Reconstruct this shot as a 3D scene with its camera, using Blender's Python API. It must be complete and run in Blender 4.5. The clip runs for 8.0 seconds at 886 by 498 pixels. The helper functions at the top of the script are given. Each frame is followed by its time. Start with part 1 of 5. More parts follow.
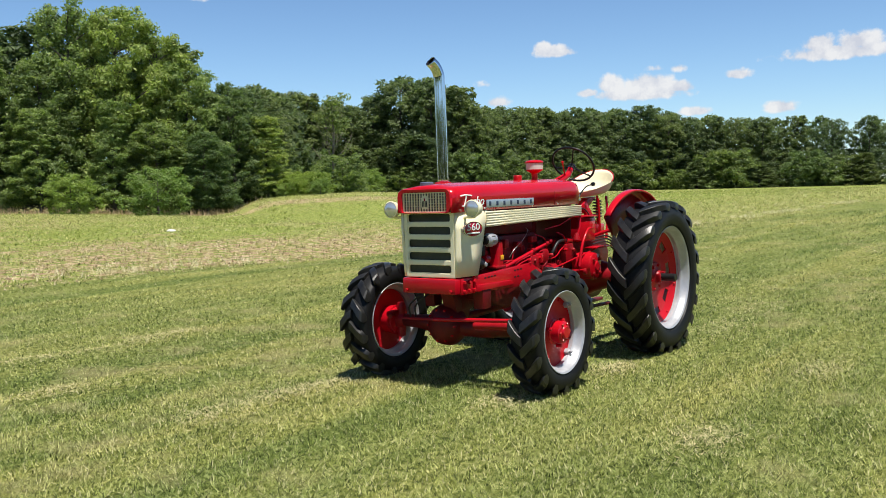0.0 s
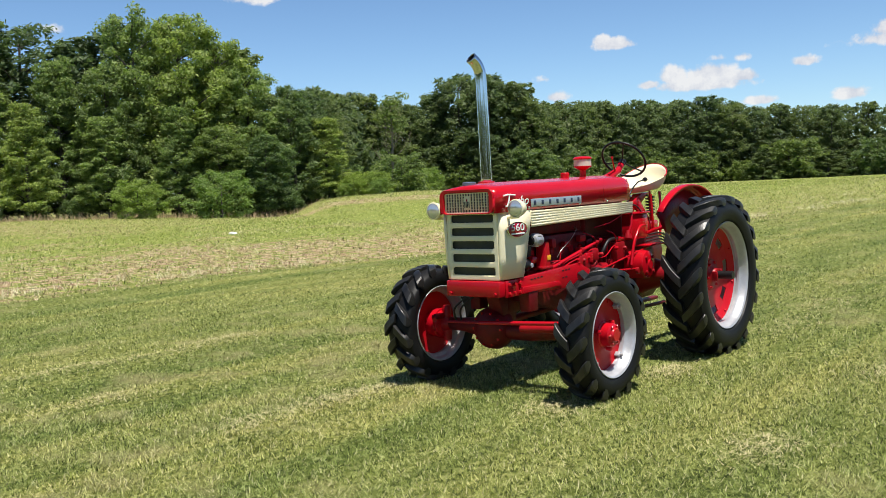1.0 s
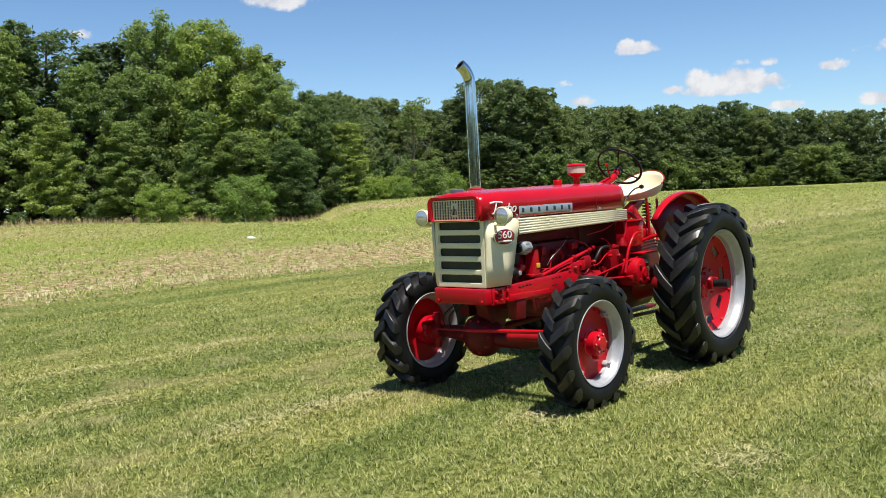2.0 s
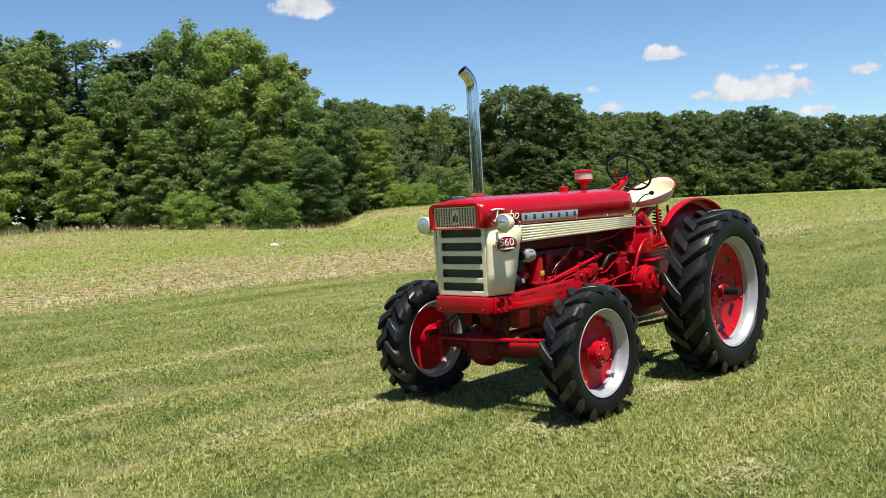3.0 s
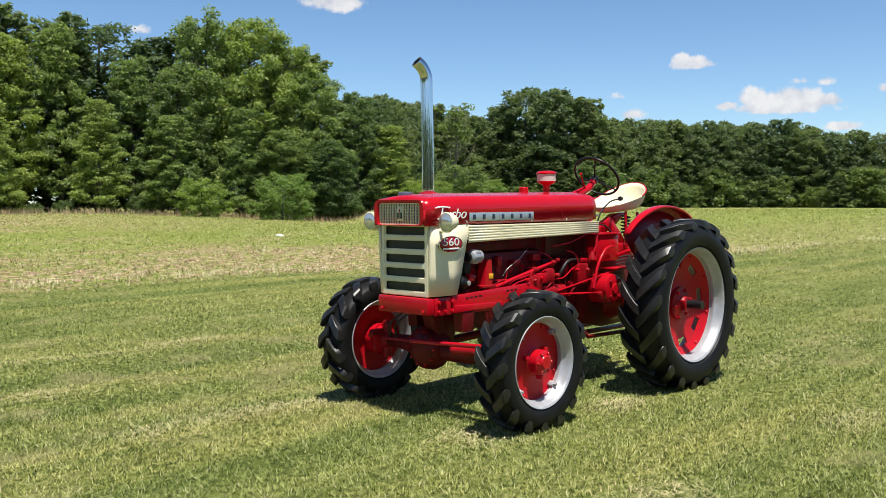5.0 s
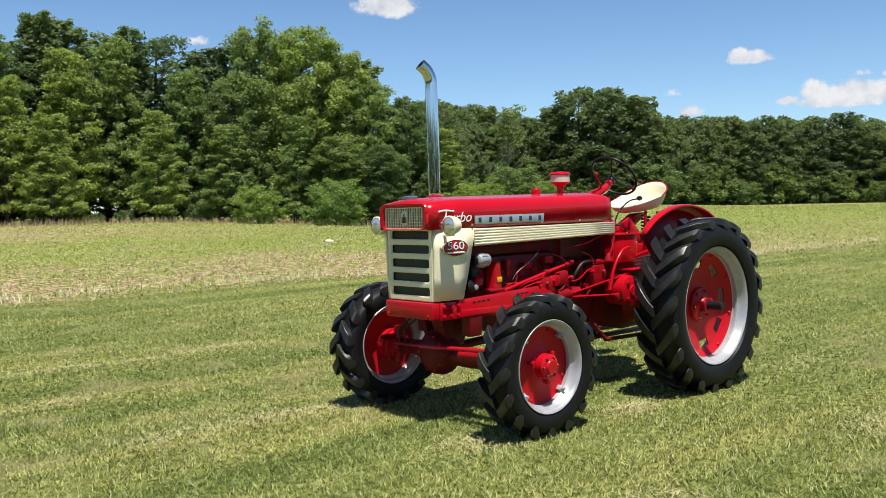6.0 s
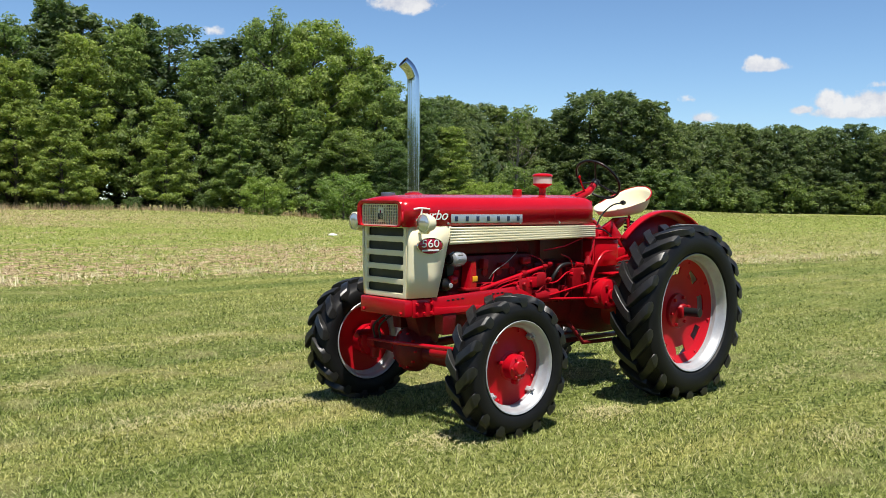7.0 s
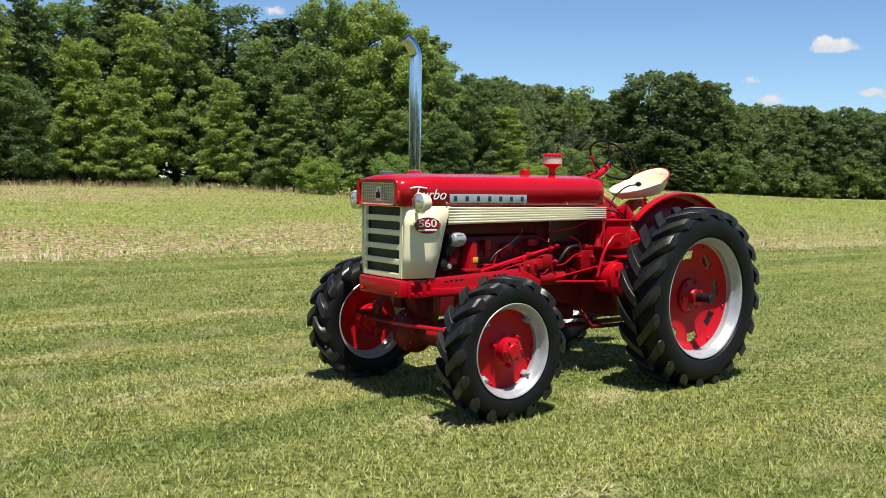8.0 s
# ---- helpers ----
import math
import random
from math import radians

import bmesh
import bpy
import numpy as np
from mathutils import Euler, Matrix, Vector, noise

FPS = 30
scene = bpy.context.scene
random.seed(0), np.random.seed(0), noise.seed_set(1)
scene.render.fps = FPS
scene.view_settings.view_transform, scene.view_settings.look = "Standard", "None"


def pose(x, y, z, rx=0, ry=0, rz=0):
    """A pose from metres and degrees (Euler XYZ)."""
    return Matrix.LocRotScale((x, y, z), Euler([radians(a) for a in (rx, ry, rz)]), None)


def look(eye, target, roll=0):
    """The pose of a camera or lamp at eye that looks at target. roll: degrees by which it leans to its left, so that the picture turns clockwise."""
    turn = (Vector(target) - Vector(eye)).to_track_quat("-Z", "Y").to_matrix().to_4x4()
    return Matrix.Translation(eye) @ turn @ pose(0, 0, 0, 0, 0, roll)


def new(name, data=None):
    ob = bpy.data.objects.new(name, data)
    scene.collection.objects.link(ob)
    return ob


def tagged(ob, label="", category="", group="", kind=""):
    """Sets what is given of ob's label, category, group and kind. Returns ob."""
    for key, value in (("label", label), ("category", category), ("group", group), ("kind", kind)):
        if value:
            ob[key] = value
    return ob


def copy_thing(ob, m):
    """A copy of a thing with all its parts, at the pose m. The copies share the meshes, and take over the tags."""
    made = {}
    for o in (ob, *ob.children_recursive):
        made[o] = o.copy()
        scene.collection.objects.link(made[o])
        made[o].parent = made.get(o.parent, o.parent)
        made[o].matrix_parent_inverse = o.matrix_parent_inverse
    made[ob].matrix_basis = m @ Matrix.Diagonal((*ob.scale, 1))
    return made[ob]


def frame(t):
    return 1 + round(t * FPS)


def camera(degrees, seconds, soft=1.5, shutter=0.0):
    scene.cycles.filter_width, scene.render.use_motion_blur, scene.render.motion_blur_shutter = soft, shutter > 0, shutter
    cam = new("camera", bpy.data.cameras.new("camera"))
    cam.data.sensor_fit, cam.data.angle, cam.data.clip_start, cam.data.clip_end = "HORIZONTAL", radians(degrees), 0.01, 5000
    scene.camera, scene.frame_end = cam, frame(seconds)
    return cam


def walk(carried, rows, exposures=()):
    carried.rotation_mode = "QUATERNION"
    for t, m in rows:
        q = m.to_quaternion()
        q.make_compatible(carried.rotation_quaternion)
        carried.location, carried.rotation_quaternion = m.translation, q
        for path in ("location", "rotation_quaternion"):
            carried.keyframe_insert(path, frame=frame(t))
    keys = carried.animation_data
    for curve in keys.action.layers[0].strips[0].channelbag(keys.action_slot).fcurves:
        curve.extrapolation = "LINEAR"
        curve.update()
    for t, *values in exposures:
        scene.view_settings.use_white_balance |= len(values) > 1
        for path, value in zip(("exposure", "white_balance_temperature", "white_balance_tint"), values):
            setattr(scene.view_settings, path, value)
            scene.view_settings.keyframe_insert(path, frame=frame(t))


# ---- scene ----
# ---------------------------------------------------------------- camera
LENS = 52.39
PATH = [
    (0, 8.375, 4.308, 1.631, -144.56, -3.75, -1.6),
    (0.5, 8.209, 4.322, 1.631, -142.29, -3.4, -2.5),
    (1, 8.136, 4.311, 1.65, -140.63, -3.77, -2.91),
    (2.5, 7.838, 4.598, 1.655, -138.39, -3.01, -2.73),
    (3, 7.743, 4.603, 1.648, -137.51, -2.89, -2.91),
    (3.5, 7.625, 4.602, 1.648, -138.12, -3.42, -2.13),
    (4, 7.492, 4.641, 1.64, -138.77, -3.39, -1.63),
    (5.5, 6.993, 4.935, 1.61, -134.49, -2.66, -0.15),
    (6, 6.857, 5.044, 1.616, -132.86, -2.71, -1.36),
    (6.5, 6.809, 5.114, 1.626, -132.83, -2.82, -0.92),
    (7, 6.691, 5.221, 1.616, -132.35, -2.85, 0.61),
    (7.5, 6.506, 5.336, 1.598, -130.51, -3.23, 1.09),
    (8, 6.299, 5.42, 1.609, -128.79, -4.1, 1.21),
]


def carried_pose(x, y, z, yaw, pitch, roll):
    eye = Vector((x, y, z))
    a, b = radians(yaw), radians(pitch)
    way = Vector((math.cos(a) * math.cos(b), math.sin(a) * math.cos(b), math.sin(b)))
    return look(eye, eye + way, roll)


cam = camera(LENS, 8.0, 0.65)
walk(cam, [(r[0], carried_pose(*r[1:])) for r in PATH])

# ---------------------------------------------------------------- light
SUN_WAY = Vector((0.13, 0.31, 1.0)).normalized()
sun_data = bpy.data.lights.new("sun", "SUN")
sun_data.energy, sun_data.angle, sun_data.color = 6.4, radians(0.53), (1.0, 0.95, 0.87)
sun = new("sun", sun_data)
sun.matrix_world = look(SUN_WAY * 50, (0, 0, 0))

world = bpy.data.worlds.new("sky")
scene.world = world
world.use_nodes = True
wn = world.node_tree.nodes
sky = wn.new("ShaderNodeTexSky")
sky.sky_type, sky.sun_disc = "NISHITA", False
sky.sun_elevation = math.asin(SUN_WAY.z)
sky.sun_rotation = math.atan2(SUN_WAY.x, SUN_WAY.y)
sky.air_density, sky.dust_density, sky.ozone_density = 1.0, 0.1, 1.6
wl = world.node_tree.links


def wmath(op, *v):
    x = wn.new("ShaderNodeMath")
    x.operation = op
    for sock, q in zip(x.inputs, v):
        if isinstance(q, (int, float)):
            sock.default_value = q
        else:
            wl.new(q, sock)
    return x.outputs[0]


# fair-weather clouds: bearing, height, half width, half height (degrees), density
CLOUDS = [(-151.8, 8.3, 1.5, 0.50, 1.0), (-151.2, 8.5, 0.7, 0.45, 1.0), (-157.0, 5.5, 3.4, 0.55, 1.0), (-155.3, 6.1, 0.9, 0.70, 1.0), (-157.6, 6.05, 1.5, 0.75, 1.0), (-159.4, 5.8, 1.1, 0.5, 1.0), (-153.9, 5.7, 0.8, 0.35, 0.9),
          (-168.6, 7.2, 3.6, 0.60, 1.0), (-167.3, 7.7, 1.0, 0.75, 1.0), (-169.4, 7.7, 1.4, 0.7, 1.0), (-162.8, 6.35, 0.9, 0.40, 0.9), (-165.2, 4.3, 1.0, 0.50, 1.0), (-160.3, 4.3, 1.1, 0.35, 0.9), (-148.2, 5.35, 1.0, 0.45, 0.8),
          (-129.8, 12.35, 2.4, 0.85, 1.0), (-118.3, 10.25, 0.9, 0.4, 0.5), (-158.0, 7.0, 0.7, 0.3, 0.45), (-159.4, 6.95, 0.6, 0.32, 0.6), (-147.5, 6.5, 0.7, 0.3, 0.4), (-176.0, 8.0, 2.5, 0.7, 0.9), (-95.0, 14.0, 3.0, 0.9, 0.8)]
way = wn.new("ShaderNodeTexCoord").outputs["Generated"]
sep = wn.new("ShaderNodeSeparateXYZ")
wl.new(way, sep.inputs[0])
bearing = wmath("MULTIPLY", wmath("ARCTAN2", sep.outputs[1], sep.outputs[0]), 57.2958)
rise = wmath("MULTIPLY", wmath("ARCSINE", sep.outputs[2]), 57.2958)
puffs = wn.new("ShaderNodeTexNoise")
puffs.inputs["Scale"].default_value, puffs.inputs["Detail"].default_value, puffs.inputs["Roughness"].default_value = 46.0, 7.0, 0.60
wl.new(way, puffs.inputs["Vector"])
cover = None
for az, el, w, h, dens in CLOUDS:
    dx = wmath("MULTIPLY", wmath("SUBTRACT", bearing, az), 1 / w)
    dz = wmath("MULTIPLY", wmath("SUBTRACT", rise, el), 1 / h)
    # flatter below than above
    dz = wmath("MULTIPLY", dz, wmath("ADD", 1.0, wmath("MULTIPLY", wmath("LESS_THAN", dz, 0.0), 0.5)))
    r = wmath("SQRT", wmath("ADD", wmath("MULTIPLY", dx, dx), wmath("MULTIPLY", dz, dz)))
    one = wmath("MULTIPLY", wmath("SUBTRACT", 1.25, r), dens)
    cover = one if cover is None else wmath("MAXIMUM", cover, one)
soft = wn.new("ShaderNodeMapRange")
soft.interpolation_type = "SMOOTHSTEP"
soft.inputs["From Min"].default_value, soft.inputs["From Max"].default_value = 0.15, 0.62
wl.new(wmath("ADD", cover, wmath("MULTIPLY", wmath("SUBTRACT", puffs.outputs["Fac"], 0.5), 1.7)), soft.inputs["Value"])
blend = wn.new("ShaderNodeMix")
blend.data_type = "RGBA"
wl.new(wmath("MULTIPLY", soft.outputs[0], 0.92), blend.inputs[0])
tint = wn.new("ShaderNodeMix")
tint.data_type, tint.blend_type = "RGBA", "MULTIPLY"
tint.inputs[0].default_value = 1.0
# paler and brighter towards the horizon, deeper overhead
lift = wn.new("ShaderNodeMapRange")
lift.inputs["From Min"].default_value, lift.inputs["From Max"].default_value = 2.0, 60.0
lift.inputs["To Min"].default_value, lift.inputs["To Max"].default_value = 1.56, 0.40
wl.new(rise, lift.inputs["Value"])
shade = wn.new("ShaderNodeCombineColor")
for sock, k in zip(shade.inputs, (0.96, 1.17, 1.40)):
    wl.new(wmath("MULTIPLY", lift.outputs[0], k), sock)
wl.new(shade.outputs[0], tint.inputs[7])
wl.new(sky.outputs[0], tint.inputs[6])
wl.new(tint.outputs[2], blend.inputs[6])
billow = wn.new("ShaderNodeValToRGB")
billow.color_ramp.elements[0].position, billow.color_ramp.elements[0].color = 0.36, (9.2, 9.5, 10.6, 1)
billow.color_ramp.elements[1].position, billow.color_ramp.elements[1].color = 0.60, (12.8, 12.7, 12.7, 1)
wl.new(puffs.outputs["Fac"], billow.inputs["Fac"])
wl.new(billow.outputs[0], blend.inputs[7])
wl.new(blend.outputs[2], wn["Background"].inputs[0])
wn["Background"].inputs["Strength"].default_value = 0.065
scene.view_settings.exposure = 0.09


# ---------------------------------------------------------------- materials
def material(name, color=(0.5, 0.5, 0.5), rough=0.5, metal=0.0, coat=0.0, spec=0.5):
    m = bpy.data.materials.new(name)
    m.use_nodes = True
    b = m.node_tree.nodes["Principled BSDF"]
    b.inputs["Base Color"].default_value = (*color, 1)
    b.inputs["Roughness"].default_value = rough
    b.inputs["Metallic"].default_value = metal
    b.inputs["Coat Weight"].default_value = coat
    b.inputs["Coat Roughness"].default_value = 0.06
    b.inputs["Specular IOR Level"].default_value = spec
    return m


def nodes_of(m):
    return m.node_tree.nodes, m.node_tree.links, m.node_tree.nodes["Principled BSDF"]


def noise_node(m, scale, detail=4.0, rough=0.55, coords=None, stretch=None):
    n, l, _ = nodes_of(m)
    t = n.new("ShaderNodeTexNoise")
    t.inputs["Scale"].default_value = scale
    t.inputs["Detail"].default_value = detail
    t.inputs["Roughness"].default_value = rough
    if coords is None:
        coords = n.new("ShaderNodeTexCoord").outputs["Object"]
    if stretch:
        mp = n.new("ShaderNodeMapping")
        mp.inputs["Scale"].default_value = stretch
        l.new(coords, mp.inputs["Vector"])
        coords = mp.outputs["Vector"]
    l.new(coords, t.inputs["Vector"])
    return t.outputs["Fac"]


def ramp(m, fac, stops):
    n, l, _ = nodes_of(m)
    r = n.new("ShaderNodeValToRGB")
    while len(r.color_ramp.elements) < len(stops):
        r.color_ramp.elements.new(0.5)
    for e, (p, c) in zip(r.color_ramp.elements, stops):
        e.position = p
        e.color = (*c, 1) if len(c) == 3 else c
    l.new(fac, r.inputs["Fac"])
    return r.outputs["Color"]


def mix(m, fac, a, b, how="MIX"):
    n, l, _ = nodes_of(m)
    x = n.new("ShaderNodeMix")
    x.data_type, x.blend_type = "RGBA", how
    for sock, v in ((x.inputs[0], fac), (x.inputs[6], a), (x.inputs[7], b)):
        if isinstance(v, (int, float)):
            sock.default_value = v
        elif isinstance(v, tuple):
            sock.default_value = (*v, 1)
        else:
            l.new(v, sock)
    return x.outputs[2]


def calc(m, op, a, b=0.0, c=0.0):
    n, l, _ = nodes_of(m)
    x = n.new("ShaderNodeMath")
    x.operation = op
    for sock, v in zip(x.inputs, (a, b, c)):
        if isinstance(v, (int, float)):
            sock.default_value = v
        else:
            l.new(v, sock)
    return x.outputs[0]


def bump(m, height, strength=0.3, distance=0.01):
    n, l, b = nodes_of(m)
    x = n.new("ShaderNodeBump")
    x.inputs["Strength"].default_value = strength
    x.inputs["Distance"].default_value = distance
    l.new(height, x.inputs["Height"])
    l.new(x.outputs["Normal"], b.inputs["Normal"])


def worn(m, a, b, scale=6.0, fine=90.0, rough=(0.3, 0.45), relief=0.12, depth=0.002):
    """Colour between a and b by two noises, an uneven gloss and a fine relief."""
    n, l, p = nodes_of(m)
    big, small = noise_node(m, scale), noise_node(m, fine, 3.0)
    f = calc(m, "ADD", calc(m, "MULTIPLY", big, 0.7), calc(m, "MULTIPLY", small, 0.3))
    l.new(ramp(m, f, [(0.3, a), (0.7, b)]), p.inputs["Base Color"])
    g = n.new("ShaderNodeMapRange")
    g.inputs["To Min"].default_value, g.inputs["To Max"].default_value = rough
    l.new(big, g.inputs["Value"])
    l.new(g.outputs[0], p.inputs["Roughness"])
    if relief:
        bump(m, small, relief, depth)
    return m


RED = worn(material("red_enamel", coat=0.12, spec=0.3), (0.45, 0.004, 0.012), (0.53, 0.006, 0.017), 3.0, 60, (0.18, 0.28), 0.03, 0.001)
RED_DISC = worn(material("red_wheel_paint", coat=0.0, spec=0.25), (0.42, 0.004, 0.010), (0.50, 0.006, 0.015), 5.0, 90, (0.32, 0.45), 0.08, 0.001)
RED_CAST = worn(material("red_painted_casting", coat=0.0, spec=0.3), (0.22, 0.003, 0.007), (0.40, 0.005, 0.012), 9.0, 120, (0.32, 0.5), 0.35, 0.003)
# darker copy of the casting red, shade of bay and underside painted in
SHADED_CAST = worn(material("shaded_red_casting", coat=0.0, spec=0.3), (0.055, 0.003, 0.004), (0.20, 0.004, 0.008), 7.0, 90, (0.35, 0.6), 0.5, 0.004)
CREAM = worn(material("cream_enamel", coat=0.06, spec=0.3), (0.86, 0.78, 0.53), (0.90, 0.83, 0.60), 3.0, 60, (0.25, 0.35), 0.03, 0.001)
RUBBER = worn(material("tyre_rubber", spec=0.22), (0.005, 0.005, 0.0058), (0.012, 0.012, 0.0128), 8.0, 150, (0.42, 0.58), 0.2, 0.002)
LUG = worn(material("worn_tread_rubber", spec=0.5), (0.006, 0.006, 0.0065), (0.024, 0.0235, 0.0225), 10.0, 90, (0.28, 0.5), 0.35, 0.003)
SILVER = worn(material("silver_paint", metal=0.35), (0.36, 0.37, 0.395), (0.50, 0.51, 0.53), 11.0, 130, (0.32, 0.45), 0.05, 0.001)
CHROME = worn(material("chrome", metal=1.0), (0.66, 0.67, 0.69), (0.76, 0.77, 0.79), 4.0, 60, (0.03, 0.08), 0.0)
STEEL = worn(material("bare_steel", metal=0.9), (0.42, 0.42, 0.43), (0.58, 0.58, 0.58), 12.0, 160, (0.3, 0.45), 0.1, 0.001)
BLACK = worn(material("black_paint", spec=0.3), (0.008, 0.008, 0.009), (0.016, 0.016, 0.017), 9.0, 150, (0.25, 0.45), 0.1, 0.001)
SCREEN = worn(material("radiator_screen", spec=0.12), (0.055, 0.053, 0.038), (0.10, 0.095, 0.068), 8.0, 300, (0.5, 0.7), 0.5, 0.002)
PLATE = worn(material("brushed_name_plate", metal=0.55), (0.42, 0.48, 0.53), (0.56, 0.61, 0.65), 30.0, 200, (0.3, 0.4), 0.05, 0.001)
NAVY = material("navy_letter_paint", (0.02, 0.035, 0.08), 0.4)
WHITE = worn(material("white_paint"), (0.78, 0.78, 0.76), (0.84, 0.84, 0.82), 20.0, 200, (0.3, 0.4), 0.0)
MAROON = material("maroon_badge", (0.30, 0.004, 0.016), 0.25, coat=0.6)
YELLOW = material("yellow_decal", (0.85, 0.42, 0.02), 0.4)
BOWL = material("clouded_plastic", (0.62, 0.55, 0.48), 0.3)
# cap colour holds the blue it would mirror from the sky
SKY_TINTED = material("sky_tinted_cap", (0.16, 0.19, 0.27), 0.3, 0.4)
GLASS = material("lamp_glass", (0.80, 0.81, 0.80), 0.10, 0.55, 0.5)
GLASS.node_tree.nodes["Principled BSDF"].inputs["Transmission Weight"].default_value = 0.3
# pressed flutes of the lens
bump(GLASS, noise_node(GLASS, 1.0, 2.0, 0.5, None, (30.0, 160.0, 30.0)), 0.25, 0.002)
REFLECTOR = worn(material("aluminised_reflector", metal=0.85), (0.80, 0.80, 0.79), (0.88, 0.88, 0.86), 20.0, 200, (0.28, 0.4), 0.0)
BORE_DARK = material("matt_bore_dark", (0.02, 0.019, 0.018), 0.9, spec=0.1)
WIRE = material("black_wire", (0.012, 0.012, 0.012), 0.5)

# ---------------------------------------------------------------- mesh helpers
def thing(name, label, category, at=(0, 0, 0), group=""):
    ob = new(name)
    ob.empty_display_size = 0.2
    ob.location = at
    return tagged(ob, label, category, group)


def part(name, bm, mat, parent=None, label="", angle=38):
    """Links a bmesh as one mesh object under a thing or part; its vertices are in the thing's own space."""
    me = bpy.data.meshes.new(name)
    bm.normal_update()
    lim = radians(angle)
    for f in bm.faces:
        f.smooth = True
    for e in bm.edges:
        if len(e.link_faces) == 2 and e.calc_face_angle(0) > lim:
            e.smooth = False
    bm.to_mesh(me)
    bm.free()
    me.materials.append(mat)
    ob = new(name, me)
    if parent is not None:
        ob.parent = parent
    if label:
        ob["label"] = label
    return ob


def B():
    return bmesh.new()


def box(bm, c, s, bevel=0.0, turn=None):
    """A box of size s about c, its edges bevelled."""
    r = bmesh.ops.create_cube(bm, size=1.0)
    vs = r["verts"]
    bmesh.ops.scale(bm, vec=s, verts=vs)
    if bevel:
        es = list({e for v in vs for e in v.link_edges})
        r = bmesh.ops.bevel(bm, geom=es, offset=bevel, segments=2, affect="EDGES", profile=0.5)
        vs = list({v for f in r["faces"] for v in f.verts} | {v for v in vs if v.is_valid})
    m = Matrix.Translation(c)
    if turn is not None:
        m = m @ turn.to_4x4()
    bmesh.ops.transform(bm, matrix=m, verts=vs)
    return bm


def lathe(bm, prof, axis="y", at=(0, 0, 0), seg=48, closed=False):
    """Turns a profile of (radius, along) pairs round an axis through at."""
    at = Vector(at)
    k = "xyz".index(axis)
    rings = []
    for r, a in prof:
        if r <= 1e-6:
            p = [0, 0, 0]
            p[k] = a
            rings.append([bm.verts.new(at + Vector(p))])
            continue
        ring = []
        for i in range(seg):
            t = 2 * math.pi * i / seg
            p = [0, 0, 0]
            p[k], p[(k + 1) % 3], p[(k + 2) % 3] = a, r * math.cos(t), r * math.sin(t)
            ring.append(bm.verts.new(at + Vector(p)))
        rings.append(ring)
    pairs = list(zip(rings, rings[1:]))
    if closed:
        pairs.append((rings[-1], rings[0]))
    made = []
    for a, b in pairs:
        for i in range(seg):
            j = (i + 1) % seg
            vs = [a[i % len(a)], a[j % len(a)], b[j % len(b)], b[i % len(b)]]
            vs = [v for n, v in enumerate(vs) if v not in vs[:n]]
            if len(vs) > 2:
                made.append(bm.faces.new(vs))
    bmesh.ops.recalc_face_normals(bm, faces=made)
    return bm


def tube(bm, pts, r, seg=10, caps=True):
    """A round pipe along points; r may be one radius or a list."""
    pts = [Vector(p) for p in pts]
    rad = r if isinstance(r, (list, tuple)) else [r] * len(pts)
    up = None
    rings = []
    for i, p in enumerate(pts):
        a = pts[max(i - 1, 0)]
        b = pts[min(i + 1, len(pts) - 1)]
        d = (b - a).normalized()
        if up is None:
            up = d.orthogonal().normalized()
        up = (up - d * up.dot(d)).normalized()
        side = d.cross(up)
        rings.append([bm.verts.new(p + (up * math.cos(2 * math.pi * k / seg) + side * math.sin(2 * math.pi * k / seg)) * rad[i]) for k in range(seg)])
    made = []
    for a, b in zip(rings, rings[1:]):
        for k in range(seg):
            made.append(bm.faces.new((a[k], a[(k + 1) % seg], b[(k + 1) % seg], b[k])))
    if caps:
        made.append(bm.faces.new(rings[0][::-1]))
        made.append(bm.faces.new(rings[-1]))
    bmesh.ops.recalc_face_normals(bm, faces=made)
    return bm


def arc(pts, n=8):
    """A smooth curve through points (Catmull-Rom)."""
    p = [Vector(q) for q in pts]
    p = [p[0] * 2 - p[1]] + p + [p[-1] * 2 - p[-2]]
    out = []
    for i in range(1, len(p) - 2):
        for k in range(n):
            t = k / n
            out.append(0.5 * (2 * p[i] + (p[i + 1] - p[i - 1]) * t + (2 * p[i - 1] - 5 * p[i] + 4 * p[i + 1] - p[i + 2]) * t * t
                              + (3 * p[i] - p[i - 1] - 3 * p[i + 1] + p[i + 2]) * t ** 3))
    out.append(p[-2])
    return out


def prism(bm, poly, axis, a, b, bevel=0.0):
    """A flat outline, given in the two other axes in order, drawn out from a to b."""
    k = "xyz".index(axis)
    o = [i for i in range(3) if i != k]

    def at(q, v):
        p = [0, 0, 0]
        p[k], p[o[0]], p[o[1]] = v, q[0], q[1]
        return bm.verts.new(p)
    lo, hi = [at(q, a) for q in poly], [at(q, b) for q in poly]
    fs = [bm.faces.new(lo), bm.faces.new(hi)]
    n = len(poly)
    for i in range(n):
        fs.append(bm.faces.new((lo[i], lo[(i + 1) % n], hi[(i + 1) % n], hi[i])))
    bmesh.ops.recalc_face_normals(bm, faces=fs)
    if bevel:
        es = list({e for f in fs[:2] for e in f.edges})
        bmesh.ops.bevel(bm, geom=es, offset=bevel, segments=2, affect="EDGES", profile=0.5)
    return bm


